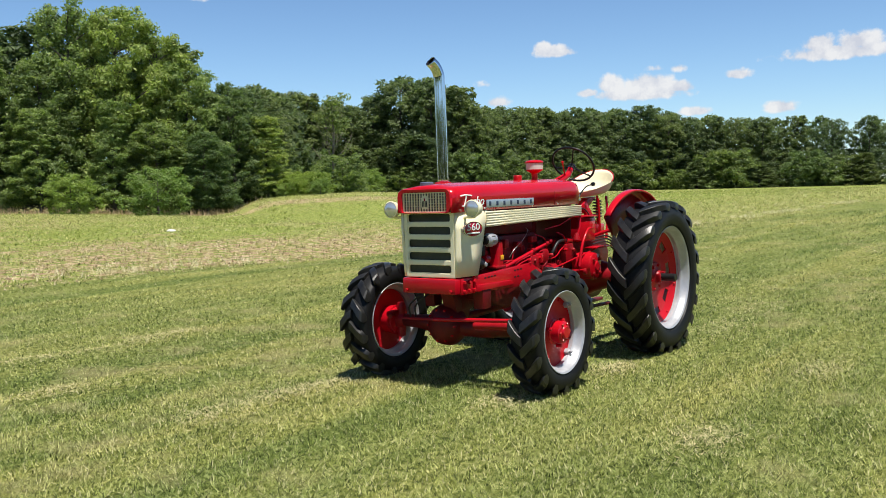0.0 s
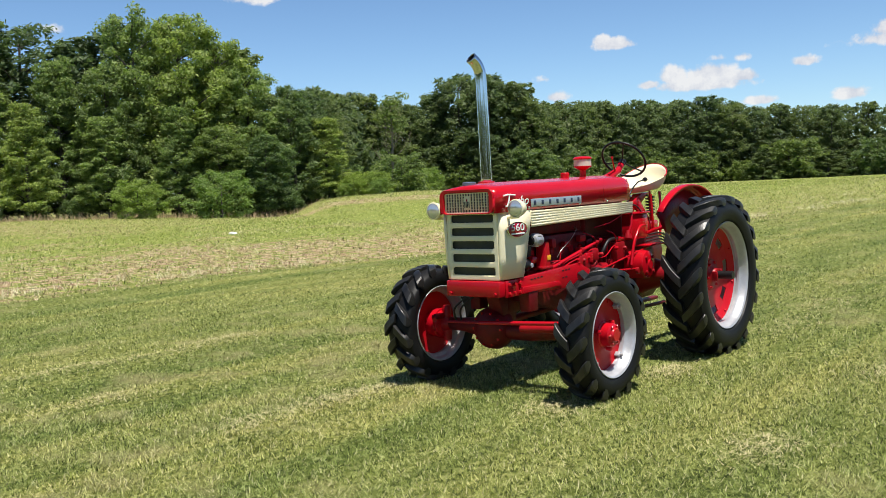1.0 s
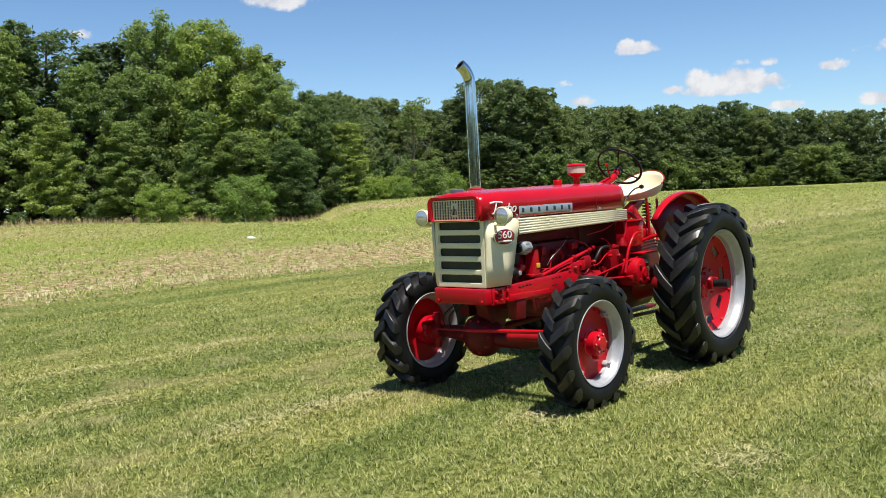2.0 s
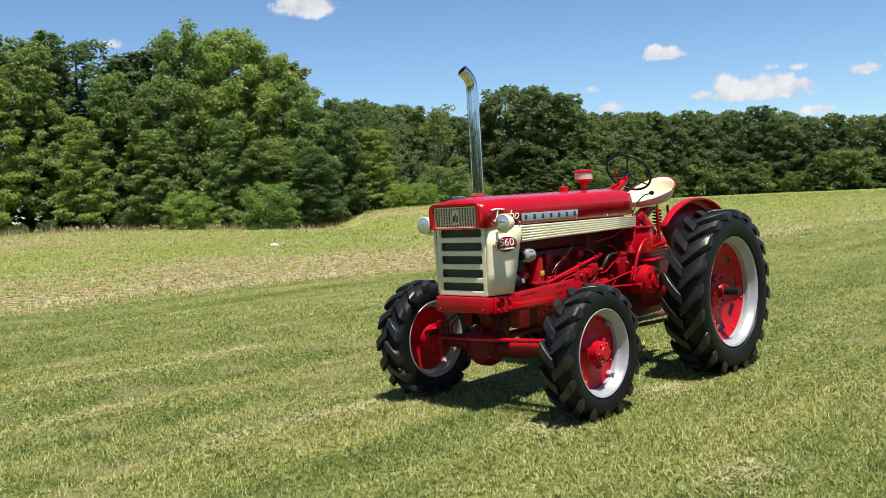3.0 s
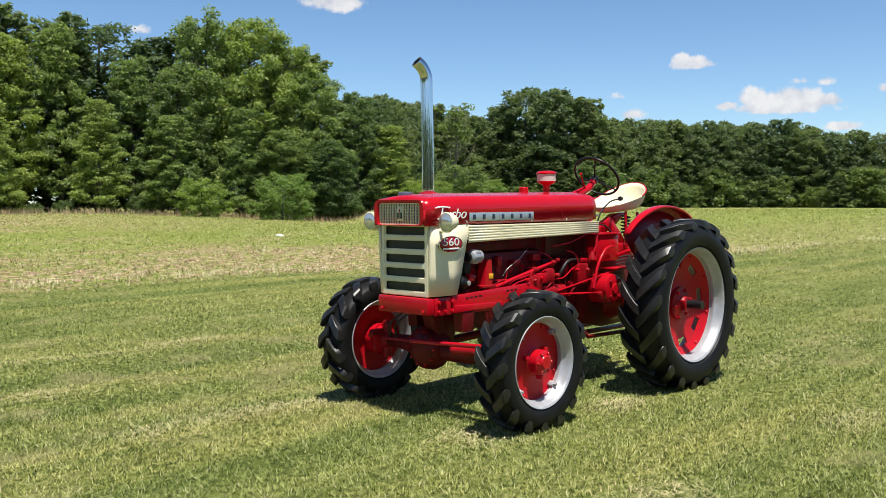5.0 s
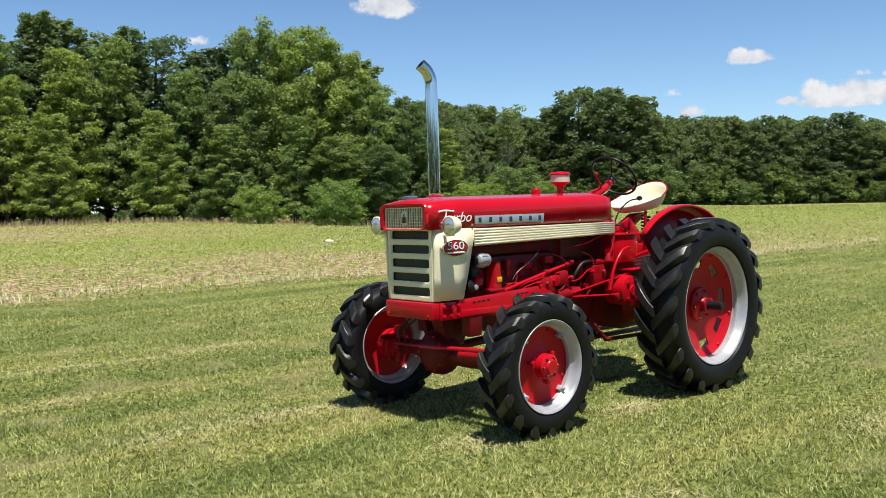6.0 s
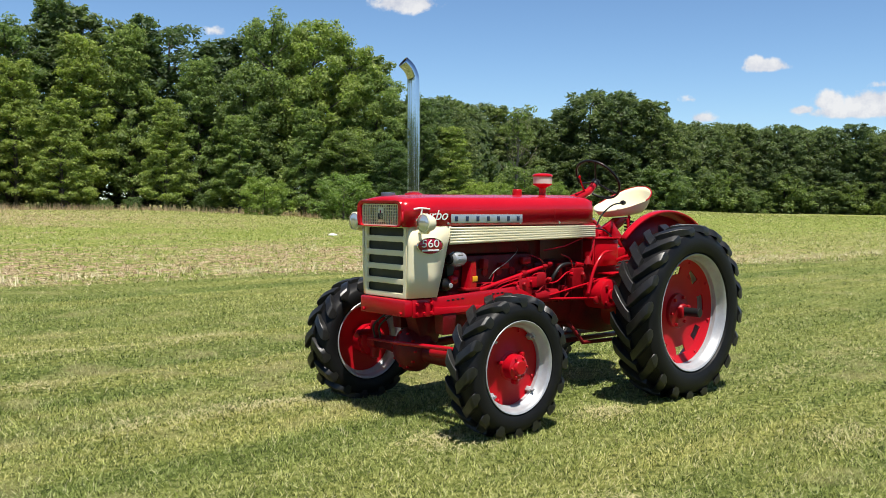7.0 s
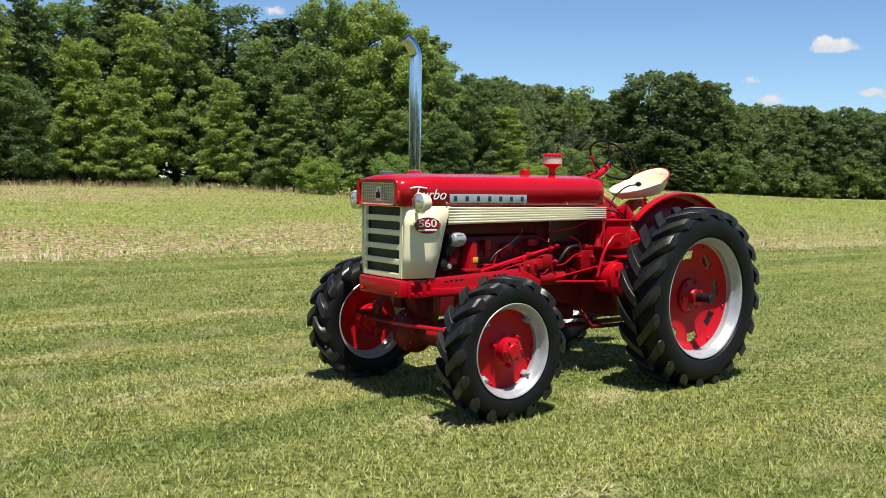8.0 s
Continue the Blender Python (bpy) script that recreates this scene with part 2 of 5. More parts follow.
def loft(bm, rings, closed=True, caps=True):
    """A skin over rings of equal length."""
    vs = [[bm.verts.new(p) for p in r] for r in rings]
    fs = []
    n = len(vs[0])
    for a, b in zip(vs, vs[1:]):
        for i in range(n if closed else n - 1):
            fs.append(bm.faces.new((a[i], a[(i + 1) % n], b[(i + 1) % n], b[i])))
    if caps and closed:
        fs += [bm.faces.new(vs[0][::-1]), bm.faces.new(vs[-1])]
    bmesh.ops.recalc_face_normals(bm, faces=fs)
    return bm


def thicken(ob, t, offset=-1.0):
    s = ob.modifiers.new("thickness", "SOLIDIFY")
    s.thickness, s.offset = t, offset
    return ob


def round_rect(w, h, r, n=5, cx=0.0, cy=0.0):
    out = []
    for sx, sy, a0 in ((1, 1, 0), (-1, 1, 90), (-1, -1, 180), (1, -1, 270)):
        for k in range(n + 1):
            a = radians(a0 + 90 * k / n)
            out.append((cx + sx * (w / 2 - r) + r * math.cos(a), cy + sy * (h / 2 - r) + r * math.sin(a)))
    return out


# ---------------------------------------------------------------- ground
# swells of the open ground: bearing from the tractor in degrees, height in metres
SWELLS = ((170, 0.2), (195, 0.3), (207, 0.45), (214, 0.95), (219, 1.4), (222, 1.6), (226, 1.45), (228.4, 1.2), (230.3, -0.3), (232, -0.6), (236, -0.2), (242, 0.3), (248, 0.6), (258, 0.6), (275, 0.2), (300, 0.0))


def eased(table, a):
    """The value at a of a table of (place, value), eased from entry to entry."""
    if a <= table[0][0] or a >= table[-1][0]:
        return table[0][1] if a <= table[0][0] else table[-1][1]
    for (a0, v0), (a1, v1) in zip(table, table[1:]):
        if a <= a1:
            t = (a - a0) / (a1 - a0)
            return v0 + (v1 - v0) * t * t * (3 - 2 * t)


def ground_z(x, y):
    s = min(max((math.hypot(x, y) - 38) / 66, 0), 1)
    return s * s * (3 - 2 * s) * eased(SWELLS, math.degrees(math.atan2(y, x)) % 360)


def field_edge(x):
    """y of the line where the mown lawn ends and the rough field begins."""
    t = min(max((-2 - x) / 18, 0.0), 1.0)
    return -12.4 + 5.0 * t * t * (3 - 2 * t)


def edge_distance(m, g):
    """How far a place lies past the lawn's edge, into the field."""
    n, l, _ = nodes_of(m)
    t = n.new("ShaderNodeMapRange")
    t.interpolation_type = "SMOOTHSTEP"
    t.inputs["From Min"].default_value, t.inputs["From Max"].default_value = -2.0, -20.0
    t.inputs["To Min"].default_value, t.inputs["To Max"].default_value = -12.4, -7.4
    l.new(g["x"], t.inputs["Value"])
    return calc(m, "SUBTRACT", t.outputs[0], g["y"])


def outdoors(m):
    """Shared noises of the open ground: fine, mid, big, streak, row, patch and the position."""
    n, l, _ = nodes_of(m)
    pos = n.new("ShaderNodeNewGeometry").outputs["Position"]
    xyz = n.new("ShaderNodeSeparateXYZ")
    l.new(pos, xyz.inputs[0])
    return {"pos": pos, "x": xyz.outputs[0], "y": xyz.outputs[1],
            "mid": noise_node(m, 1.1, 5.0, 0.62, pos), "big": noise_node(m, 0.16, 4.0, 0.5, pos),
            "streak": noise_node(m, 1.0, 4.0, 0.6, pos, (0.09, 0.75, 1.0)),
            "row": noise_node(m, 1.0, 5.0, 0.65, pos, (0.20, 1.1, 1.0)), "patch": noise_node(m, 0.10, 4.0, 0.6, pos)}


def straw_share(m, g):
    """How much straw shows in the rough field: patches along the old rows, thick by the lawn and by the wood, broken by weeds."""
    n, l, _ = nodes_of(m)
    f = calc(m, "ADD", calc(m, "MULTIPLY", g["row"], 0.6), calc(m, "MULTIPLY", g["patch"], 0.4))
    along = n.new("ShaderNodeMapRange")
    along.inputs["From Min"].default_value, along.inputs["From Max"].default_value = 68.0, -2.0
    l.new(calc(m, "ADD", edge_distance(m, g), calc(m, "MULTIPLY", calc(m, "SUBTRACT", g["mid"], 0.5), 8.0)), along.inputs["Value"])
    much = ramp(m, along.outputs[0], [(0.0, (0.92,) * 3), (0.20, (0.85,) * 3), (0.34, (0.45,) * 3), (0.48, (0.16,) * 3), (0.72, (0.20,) * 3), (0.83, (0.75,) * 3), (0.97, (0.95,) * 3)])
    band = n.new("ShaderNodeMapRange")
    band.inputs["From Min"].default_value, band.inputs["From Max"].default_value = -0.05, 0.05
    l.new(calc(m, "ADD", calc(m, "SUBTRACT", f, 0.58), calc(m, "MULTIPLY", much, 0.19)), band.inputs["Value"])
    left = n.new("ShaderNodeMapRange")
    left.inputs["From Min"].default_value, left.inputs["From Max"].default_value = -34.0, -14.0
    left.inputs["To Min"].default_value, left.inputs["To Max"].default_value = 0.32, 1.0
    l.new(g["x"], left.inputs["Value"])
    clump = ramp(m, noise_node(m, 4.0, 5.0, 0.66, g["pos"], (0.85, 0.38, 1.0)), [(0.49, (1, 1, 1)), (0.54, (0.04, 0.04, 0.04))])
    share = calc(m, "MULTIPLY", band.outputs[0], left.outputs[0])
    # a strip of dry grass along the foot of the bank where the wood ends
    near = n.new("ShaderNodeMapping")
    near.vector_type = "TEXTURE"
    near.inputs["Location"].default_value, near.inputs["Scale"].default_value = (-55.5, -55.5, 0.0), (10.5, 6.0, 1000.0)
    near.inputs["Rotation"].default_value = (0, 0, radians(133))
    l.new(g["pos"], near.inputs["Vector"])
    away = n.new("ShaderNodeVectorMath")
    away.operation = "LENGTH"
    l.new(near.outputs[0], away.inputs[0])
    bank = n.new("ShaderNodeMapRange")
    bank.inputs["From Min"].default_value, bank.inputs["From Max"].default_value = 1.1, 0.75
    l.new(calc(m, "ADD", away.outputs["Value"], calc(m, "MULTIPLY", calc(m, "SUBTRACT", g["mid"], 0.5), 0.8)), bank.inputs["Value"])
    share = calc(m, "MAXIMUM", share, bank.outputs[0])
    return calc(m, "MULTIPLY", clump, share)


def lawn_tone(m, g, fine):
    a = calc(m, "ADD", calc(m, "MULTIPLY", fine, 0.70), calc(m, "MULTIPLY", g["mid"], 0.30))
    c = ramp(m, a, [(0.18, (0.055, 0.080, 0.014)), (0.5, (0.290, 0.352, 0.074)), (0.82, (0.62, 0.66, 0.25))])
    s = ramp(m, g["streak"], [(0.36, (0.66, 0.76, 0.66)), (0.5, (1.0, 1.0, 1.0)), (0.62, (1.30, 1.16, 1.25))])
    c = mix(m, 0.85, mix(m, 1.0, c, (0.95, 0.93, 0.97), "MULTIPLY"), s, "MULTIPLY")
    # narrow passes of the mower
    line = ramp(m, noise_node(m, 1.0, 3.0, 0.6, g["pos"], (0.06, 2.3, 1.0)), [(0.38, (0.62, 0.72, 0.62)), (0.5, (1.0, 1.0, 1.0)), (0.62, (1.28, 1.20, 1.26))])
    c = mix(m, 0.42, c, line, "MULTIPLY")
    dry = ramp(m, calc(m, "MULTIPLY", g["mid"], calc(m, "ADD", g["big"], 0.5)), [(0.54, (0, 0, 0)), (0.70, (1, 1, 1))])
    return mix(m, calc(m, "MULTIPLY", dry, 0.55), c, (0.46, 0.40, 0.20))


LAWN = material("lawn", rough=0.9, spec=0.15)


def lawn_nodes(m):
    n, l, p = nodes_of(m)
    g = outdoors(m)
    fine = calc(m, "MULTIPLY_ADD", noise_node(m, 15.0, 6.0, 0.72, g["pos"]), 3.3, -1.15)
    # lowered tone paints the shade between the blades into the ground
    green = mix(m, 1.0, lawn_tone(m, g, fine), (0.68, 0.68, 0.66), "MULTIPLY")
    grain = calc(m, "MULTIPLY_ADD", noise_node(m, 8.0, 6.0, 0.72, g["pos"], (1.0, 0.40, 1.0)), 2.8, -0.90)
    rough_green = ramp(m, grain, [(0.12, (0.060, 0.10, 0.018)), (0.5, (0.215, 0.27, 0.052)), (0.88, (0.50, 0.50, 0.15))])
    straw = ramp(m, grain, [(0.2, (0.12, 0.07, 0.036)), (0.5, (0.42, 0.29, 0.165)), (0.8, (0.74, 0.60, 0.39))])
    field = mix(m, straw_share(m, g), rough_green, straw)
    d = edge_distance(m, g)
    d = calc(m, "ADD", d, calc(m, "MULTIPLY", calc(m, "SUBTRACT", g["mid"], 0.5), 2.4))
    e = n.new("ShaderNodeMapRange")
    e.inputs["From Min"].default_value, e.inputs["From Max"].default_value = -0.4, 0.8
    l.new(d, e.inputs["Value"])
    l.new(mix(m, e.outputs[0], green, field), p.inputs["Base Color"])
    bump(m, calc(m, "ADD", fine, calc(m, "MULTIPLY", g["mid"], 1.2)), 0.7, 0.05)


lawn_nodes(LAWN)


def build_ground():
    bm = B()
    radii = [0.0, 3, 6, 10, 15, 22, 30, 40, 52, 65, 80, 95, 110, 128, 148, 170, 195, 225, 270, 340, 460, 700, 1200, 2400]
    seg = 300
    rings = [[bm.verts.new((0, 0, 0))]]
    for r in radii[1:]:
        rings.append([])
        for i in range(seg):
            a = 2 * math.pi * i / seg
            x, y = r * math.cos(a), r * math.sin(a)
            rings[-1].append(bm.verts.new((x, y, ground_z(x, y))))
    for i in range(seg):
        bm.faces.new((rings[0][0], rings[1][i], rings[1][(i + 1) % seg]))
    for a, b in zip(rings[1:], rings[2:]):
        for i in range(seg):
            j = (i + 1) % seg
            bm.faces.new((a[i], b[i], b[j], a[j]))
    ob = part("ground", bm, LAWN, angle=180)
    return tagged(ob, "mown lawn running into a rough stubble field", "ground", kind="structure")


build_ground()


def from_arrays(name, verts, faces, mat):
    """A mesh object from an array of vertices and one of quads."""
    me = bpy.data.meshes.new(name)
    me.vertices.add(len(verts))
    me.vertices.foreach_set("co", verts.astype(np.float32).ravel())
    k = faces.shape[1]
    me.loops.add(faces.size)
    me.loops.foreach_set("vertex_index", faces.astype(np.int32).ravel())
    me.polygons.add(len(faces))
    me.polygons.foreach_set("loop_start", np.arange(0, faces.size, k, dtype=np.int32))
    me.update(calc_edges=True)
    me.materials.append(mat)
    return me


# ---------------------------------------------------------------- trees
def leaf_material(name, dark, light, trans):
    m = material(name, rough=0.55, spec=0.3)
    n, l, p = nodes_of(m)
    r = n.new("ShaderNodeNewGeometry").outputs["Random Per Island"]
    o = n.new("ShaderNodeObjectInfo").outputs["Random"]
    c = ramp(m, r, [(0.0, dark), (1.0, light)])
    tint = ramp(m, o, [(0.0, (0.78, 0.85, 0.90)), (0.5, (1.0, 1.0, 1.0)), (1.0, (1.18, 1.12, 0.92))])
    c = mix(m, 1.0, c, tint, "MULTIPLY")
    l.new(c, p.inputs["Base Color"])
    t = n.new("ShaderNodeBsdfTranslucent")
    l.new(mix(m, 1.0, c, trans, "MULTIPLY"), t.inputs["Color"])
    s = n.new("ShaderNodeMixShader")
    s.inputs[0].default_value = 0.48
    l.new(p.outputs[0], s.inputs[1])
    l.new(t.outputs[0], s.inputs[2])
    l.new(s.outputs[0], n["Material Output"].inputs["Surface"])
    return m


LEAF = leaf_material("leaves", (0.084, 0.130, 0.052), (0.232, 0.292, 0.118), (1.15, 1.35, 0.62))
LEAF_MID = leaf_material("mid_green_leaves", (0.130, 0.187, 0.065), (0.360, 0.425, 0.160), (1.15, 1.35, 0.62))
# slightly bluer, flatter greens put distance haze into the leaf colour
LEAF_FAR = leaf_material("far_leaves", (0.088, 0.128, 0.062), (0.212, 0.258, 0.120), (1.12, 1.28, 0.70))
LEAF_LIGHT = leaf_material("light_leaves", (0.140, 0.200, 0.055), (0.320, 0.395, 0.125), (1.15, 1.4, 0.58))
BARK = worn(material("bark", rough=0.9), (0.05, 0.042, 0.034), (0.13, 0.115, 0.095), 2.0, 20, (0.8, 0.95), 0.8, 0.03)


def leaf_cloud(rng, lobes, count, size):
    """Small bent leaf sprays through and over the boughs (x, y, z, radius, squash)."""
    lobes = np.array(lobes)
    w = lobes[:, 3] ** 2
    pick = rng.choice(len(lobes), count, p=w / w.sum())
    d = rng.normal(size=(count, 3))
    d /= np.linalg.norm(d, axis=1)[:, None]
    d[:, 2] = np.where(rng.random(count) < 0.5, np.abs(d[:, 2]), d[:, 2])
    rad = lobes[pick, 3] * (0.30 + 1.05 * rng.random(count) ** 0.9)
    c = lobes[pick, :3] + d * rad[:, None] * np.stack([np.ones(count), np.ones(count), lobes[pick, 4]], 1)
    nrm = d * 0.6 + rng.normal(size=(count, 3)) * 0.55 + [0, 0, 0.60]
    nrm /= np.linalg.norm(nrm, axis=1)[:, None]
    u = np.cross(nrm, rng.normal(size=(count, 3)))
    u /= np.linalg.norm(u, axis=1)[:, None]
    v = np.cross(nrm, u)
    s = (size * (0.5 + 1.0 * rng.random(count)))[:, None]
    q = 0.55 + 0.3 * rng.random(count)[:, None]
    droop = nrm * s * 0.35
    V = np.stack([c - u * s * 0.9, c + u * s - droop - v * s * q * 0.5, c + v * s * q - droop * 0.3], 1).reshape(-1, 3)
    return V, np.arange(count * 3).reshape(-1, 3)


def crown_width(shape, t):
    low = min(1.0, 0.50 + 2.4 * t)
    if shape == "round":
        return low * math.sin(math.pi * min(1, 0.22 + 0.70 * t)) ** 0.5
    if shape == "cone":
        return low * max(0.16, 1.06 - t) ** 0.55
    return low * (1.02 - 0.36 * t) * min(1.0, (1.03 - t) * 5) ** 0.5


def tree_mesh(seed, height, spread, low, count, size, shape, boughs, limbs, flat, clump):
    """A leaning tapered trunk with limbs, and the boughs of an uneven crown."""
    rng = np.random.default_rng(seed)
    bm = B()
    lean = rng.normal(size=2) * 0.02 * height
    top = height * 0.86
    r0 = 0.016 * height
    trunk = [(lean[0] * t * t, lean[1] * t * t, top * t - 0.3 * (t == 0)) for t in np.linspace(0, 1, 7)]
    tube(bm, trunk, [r0 * (1 - 0.85 * t) + 0.02 for t in np.linspace(0, 1, 7)], 7)
    lobes = []
    # a few main heads, each carrying its own boughs, give the broken outline
    heads = [(2 * math.pi * k / 7 + rng.random(), 0.55 + 0.45 * rng.random(), 0.82 + 0.36 * rng.random()) for k in range(7)]
    for i in range(boughs):
        t = low + (1 - low) * ((i + rng.random()) / boughs)
        a = i * 2.399 + rng.random() * 0.8
        near = min(heads, key=lambda h: abs((h[0] - a + math.pi) % (2 * math.pi) - math.pi))
        w = crown_width(shape, t) * near[2]
        rr = spread * w * (0.15 + 0.85 * rng.random() ** 0.55)
        x, y = lean[0] * t * t + rr * math.cos(a), lean[1] * t * t + rr * math.sin(a)
        z = height * (0.02 + 0.95 * t) * (0.93 + 0.07 * near[1]) - 0.10 * rr
        lr = spread * (0.11 + 0.13 * rng.random() ** 1.5) * (0.65 + 0.35 * w) * clump
        lobes.append((x, y, z, lr, flat + 0.25 * rng.random()))
        if i % limbs == 0:
            z0 = min(max(z - rr * 0.6, height * 0.06), top)
            p0 = (lean[0] * (z0 / height) ** 2, lean[1] * (z0 / height) ** 2, z0)
            tube(bm, arc([p0, (x * 0.5 + p0[0] * 0.5, y * 0.5 + p0[1] * 0.5, (z + z0) / 2 + rr * 0.05), (x, y, z)], 3),
                 [r0 * 0.30 * (1 - k / 7) + 0.015 for k in range(7)], 4)
    V, F = leaf_cloud(rng, lobes, count, size)
    return bm, V, F


def make_tree(name, label, seed, height, spread, low, count, size, shape="round", leaf=None, category="tree", boughs=110, flat=0.42, clump=1.0):
    root = thing(name, label, category)
    bm, V, F = tree_mesh(seed, height, spread, low, count, size, shape, boughs, 6 if height > 19 else 16, flat, clump)
    part("trunk", bm, BARK, root)
    crown = new("crown", from_arrays("crown", V, F, leaf or LEAF))
    crown.parent = root
    return root


def bare_tree():
    root = thing("bare_tree", "half-dead grey tree with bare branches before the wood", "tree")
    rng = np.random.default_rng(4)
    bm = B()
    tube(bm, [(0, 0, -0.3), (0.1, 0, 4), (-0.1, 0.1, 8), (0.1, 0.1, 12.4)], [0.22, 0.17, 0.11, 0.03], 7)
    for i in range(26):
        z = 3.5 + 8.3 * i / 26
        a = i * 2.4
        r = (2.6 - 0.13 * i * 0.6) * (0.6 + 0.5 * rng.random())
        tip = (r * math.cos(a), r * math.sin(a), z + r * (0.8 + 0.5 * rng.random()))
        tube(bm, arc([(0, 0, z), (tip[0] * 0.5, tip[1] * 0.5, z + r * 0.3), tip], 3), [0.06 - 0.008 * k for k in range(7)], 5)
        for k in range(3):
            q = 0.5 + 0.2 * k
            b = (tip[0] * q, tip[1] * q, z + (tip[2] - z) * q)
            tube(bm, [b, (b[0] + rng.normal() * 0.5, b[1] + rng.normal() * 0.5, b[2] + 0.7)], [0.02, 0.008], 4)
    part("trunk", bm, BARK_PALE, root)
    V, F = leaf_cloud(rng, [(rng.normal() * 1.2, rng.normal() * 1.2, 8 + 4.5 * rng.random(), 0.8, 0.7) for k in range(16)], 1100, 0.22)
    crown = new("crown", from_arrays("crown", V, F, LEAF))
    crown.parent = root
    return root


BARK_PALE = worn(material("pale_bark", rough=0.9), (0.16, 0.13, 0.10), (0.30, 0.26, 0.21), 2.0, 20, (0.8, 0.95), 0.8, 0.03)

KINDS = {
    "maple": (make_tree("tree", "tall leafy green maple at the wood's edge", 3, 22.0, 5.2, 0.13, 33000, 0.18, "round", LEAF_MID, boughs=200, flat=0.65, clump=0.95), 22.0),
    "poplar": (make_tree("tree", "tall upright green poplar with a ragged crown", 5, 22.0, 4.3, 0.14, 26000, 0.18, "round", LEAF_MID, boughs=130, flat=0.75, clump=1.15), 22.0),
    "oak": (make_tree("tree", "broad dark green oak at the wood's edge", 8, 20.0, 5.8, 0.11, 30000, 0.19, "column", boughs=230, flat=0.5), 20.0),
    "ash": (make_tree("tree", "slender dark green tree with a spiky top", 14, 20.0, 3.8, 0.11, 25000, 0.17, "cone", LEAF, boughs=210, flat=0.55, clump=0.8), 20.0),
    "locust": (make_tree("tree", "layered light green locust tree at the wood's edge", 21, 21.0, 5.4, 0.10, 32000, 0.175, "cone", LEAF_MID, boughs=210, flat=0.45, clump=0.95), 21.0),
    "far": (make_tree("tree", "distant green tree in the tree line", 30, 17.0, 4.6, 0.02, 15000, 0.21, "column", LEAF_FAR, boughs=330, flat=0.7, clump=0.72), 17.0),
    "far_round": (make_tree("tree", "distant round-topped green tree in the tree line", 37, 18.0, 5.0, 0.02, 15000, 0.21, "round", LEAF_FAR, boughs=330, flat=0.7, clump=0.75), 18.0),
    "far_cone": (make_tree("tree", "distant pointed green tree in the tree line", 44, 17.0, 4.4, 0.02, 14000, 0.21, "cone", LEAF_FAR, boughs=300, flat=0.65, clump=0.72), 17.0),
    "back": (make_tree("tree", "green tree of the woods standing further back", 47, 17.0, 5.8, 0.02, 4600, 0.42, "column", LEAF_FAR, boughs=120, flat=0.7), 17.0),
    "ring": (make_tree("tree", "unseen green tree added behind for reflections", 62, 17.0, 5.8, 0.02, 1500, 1.2, "round", boughs=60), 17.0),
    "bush": (make_tree("bush", "low light green bush before the wood", 51, 6.0, 3.4, 0.02, 8000, 0.14, "round", LEAF_LIGHT, "bush", 90, 0.6), 6.0),
    "dark_bush": (make_tree("bush", "dark green undergrowth bush below the trees", 57, 5.0, 3.2, 0.02, 6000, 0.17, "round", LEAF, "bush", 90, 0.6), 5.0),
    "bare": (bare_tree(), 12.5),
}
# how high the tree line rises over the lawn: bearing, degrees
CREST = ((95, 11.5), (105.5, 10.0), (109.0, 10.9), (112.2, 11.7), (114.5, 10.7), (116.0, 10.9), (117.7, 9.2), (120.0, 10.2), (121.8, 11.7), (123.4, 11.2), (124.8, 11.1), (126.4, 10.0), (128.0, 8.9), (129.5, 6.9), (131.0, 7.0),
         (133.3, 6.6), (135.5, 6.4), (138.0, 5.6), (139.8, 6.2), (141.0, 7.1), (143.0, 7.4), (144.4, 7.1), (145.6, 6.5), (146.7, 5.1), (152.0, 5.0), (156.6, 4.9), (159.0, 4.3), (163.0, 3.9), (170.0, 3.6))
LAWN_EYE = (7.3, 4.75, 1.63)


def crest_height(x, y):
    """How tall a tree at (x, y) must be to reach the tree line."""
    dx, dy = x - LAWN_EYE[0], y - LAWN_EYE[1]
    rise = eased(CREST, -math.degrees(math.atan2(dy, dx)))
    return 1.05 * (math.hypot(dx, dy) * math.tan(radians(rise)) + LAWN_EYE[2] - ground_z(x, y))


# plan of the near wood: x, y, share of the tree line's height, kind
WOOD = [
    (-9, -104, 1.0, "oak"), (-16, -102, 0.93, "locust"), (-22, -106, 1.03, "ash"), (-26, -105, 0.97, "poplar"), (-25.5, -100, 0.76, "locust"), (-32, -108, 1.04, "ash"), (-33, -102, 0.84, "locust"),
    (-39, -101, 0.92, "locust"), (-43, -106, 1.0, "ash"), (-46, -97, 0.93, "locust"), (-50, -93, 0.80, "oak"), (-53.5, -92.5, 0.97, "poplar"), (-57.5, -90.5, 1.01, "maple"), (-61.5, -88, 0.99, "poplar"),
    (-64, -84.5, 1.0, "maple"), (-54, -86, 0.55, "locust"), (-62, -80, 0.62, "oak"), (-69, -82.5, 0.98, "oak"), (-72, -80, 0.74, "locust"), (-58, -83, 0.50, "oak"), (-47.5, -90, 0.55, "locust"), (-18, -97, 0.58, "oak"), (-29, -96, 0.55, "locust"),
    (-40, -94, 0.58, "locust"), (-10, -98, 0.62, "locust"),
]
PLAN = [(x, y, k * crest_height(x, y), kind) for x, y, k, kind in WOOD]
PLAN += [(-52.0, -75.5, 5.4, "bush"), (-44.5, -79.5, 4.4, "bush"), (-79.6, -73.9, 5.4, "dark_bush"), (-84.5, -79.8, 13.6, "bare")]
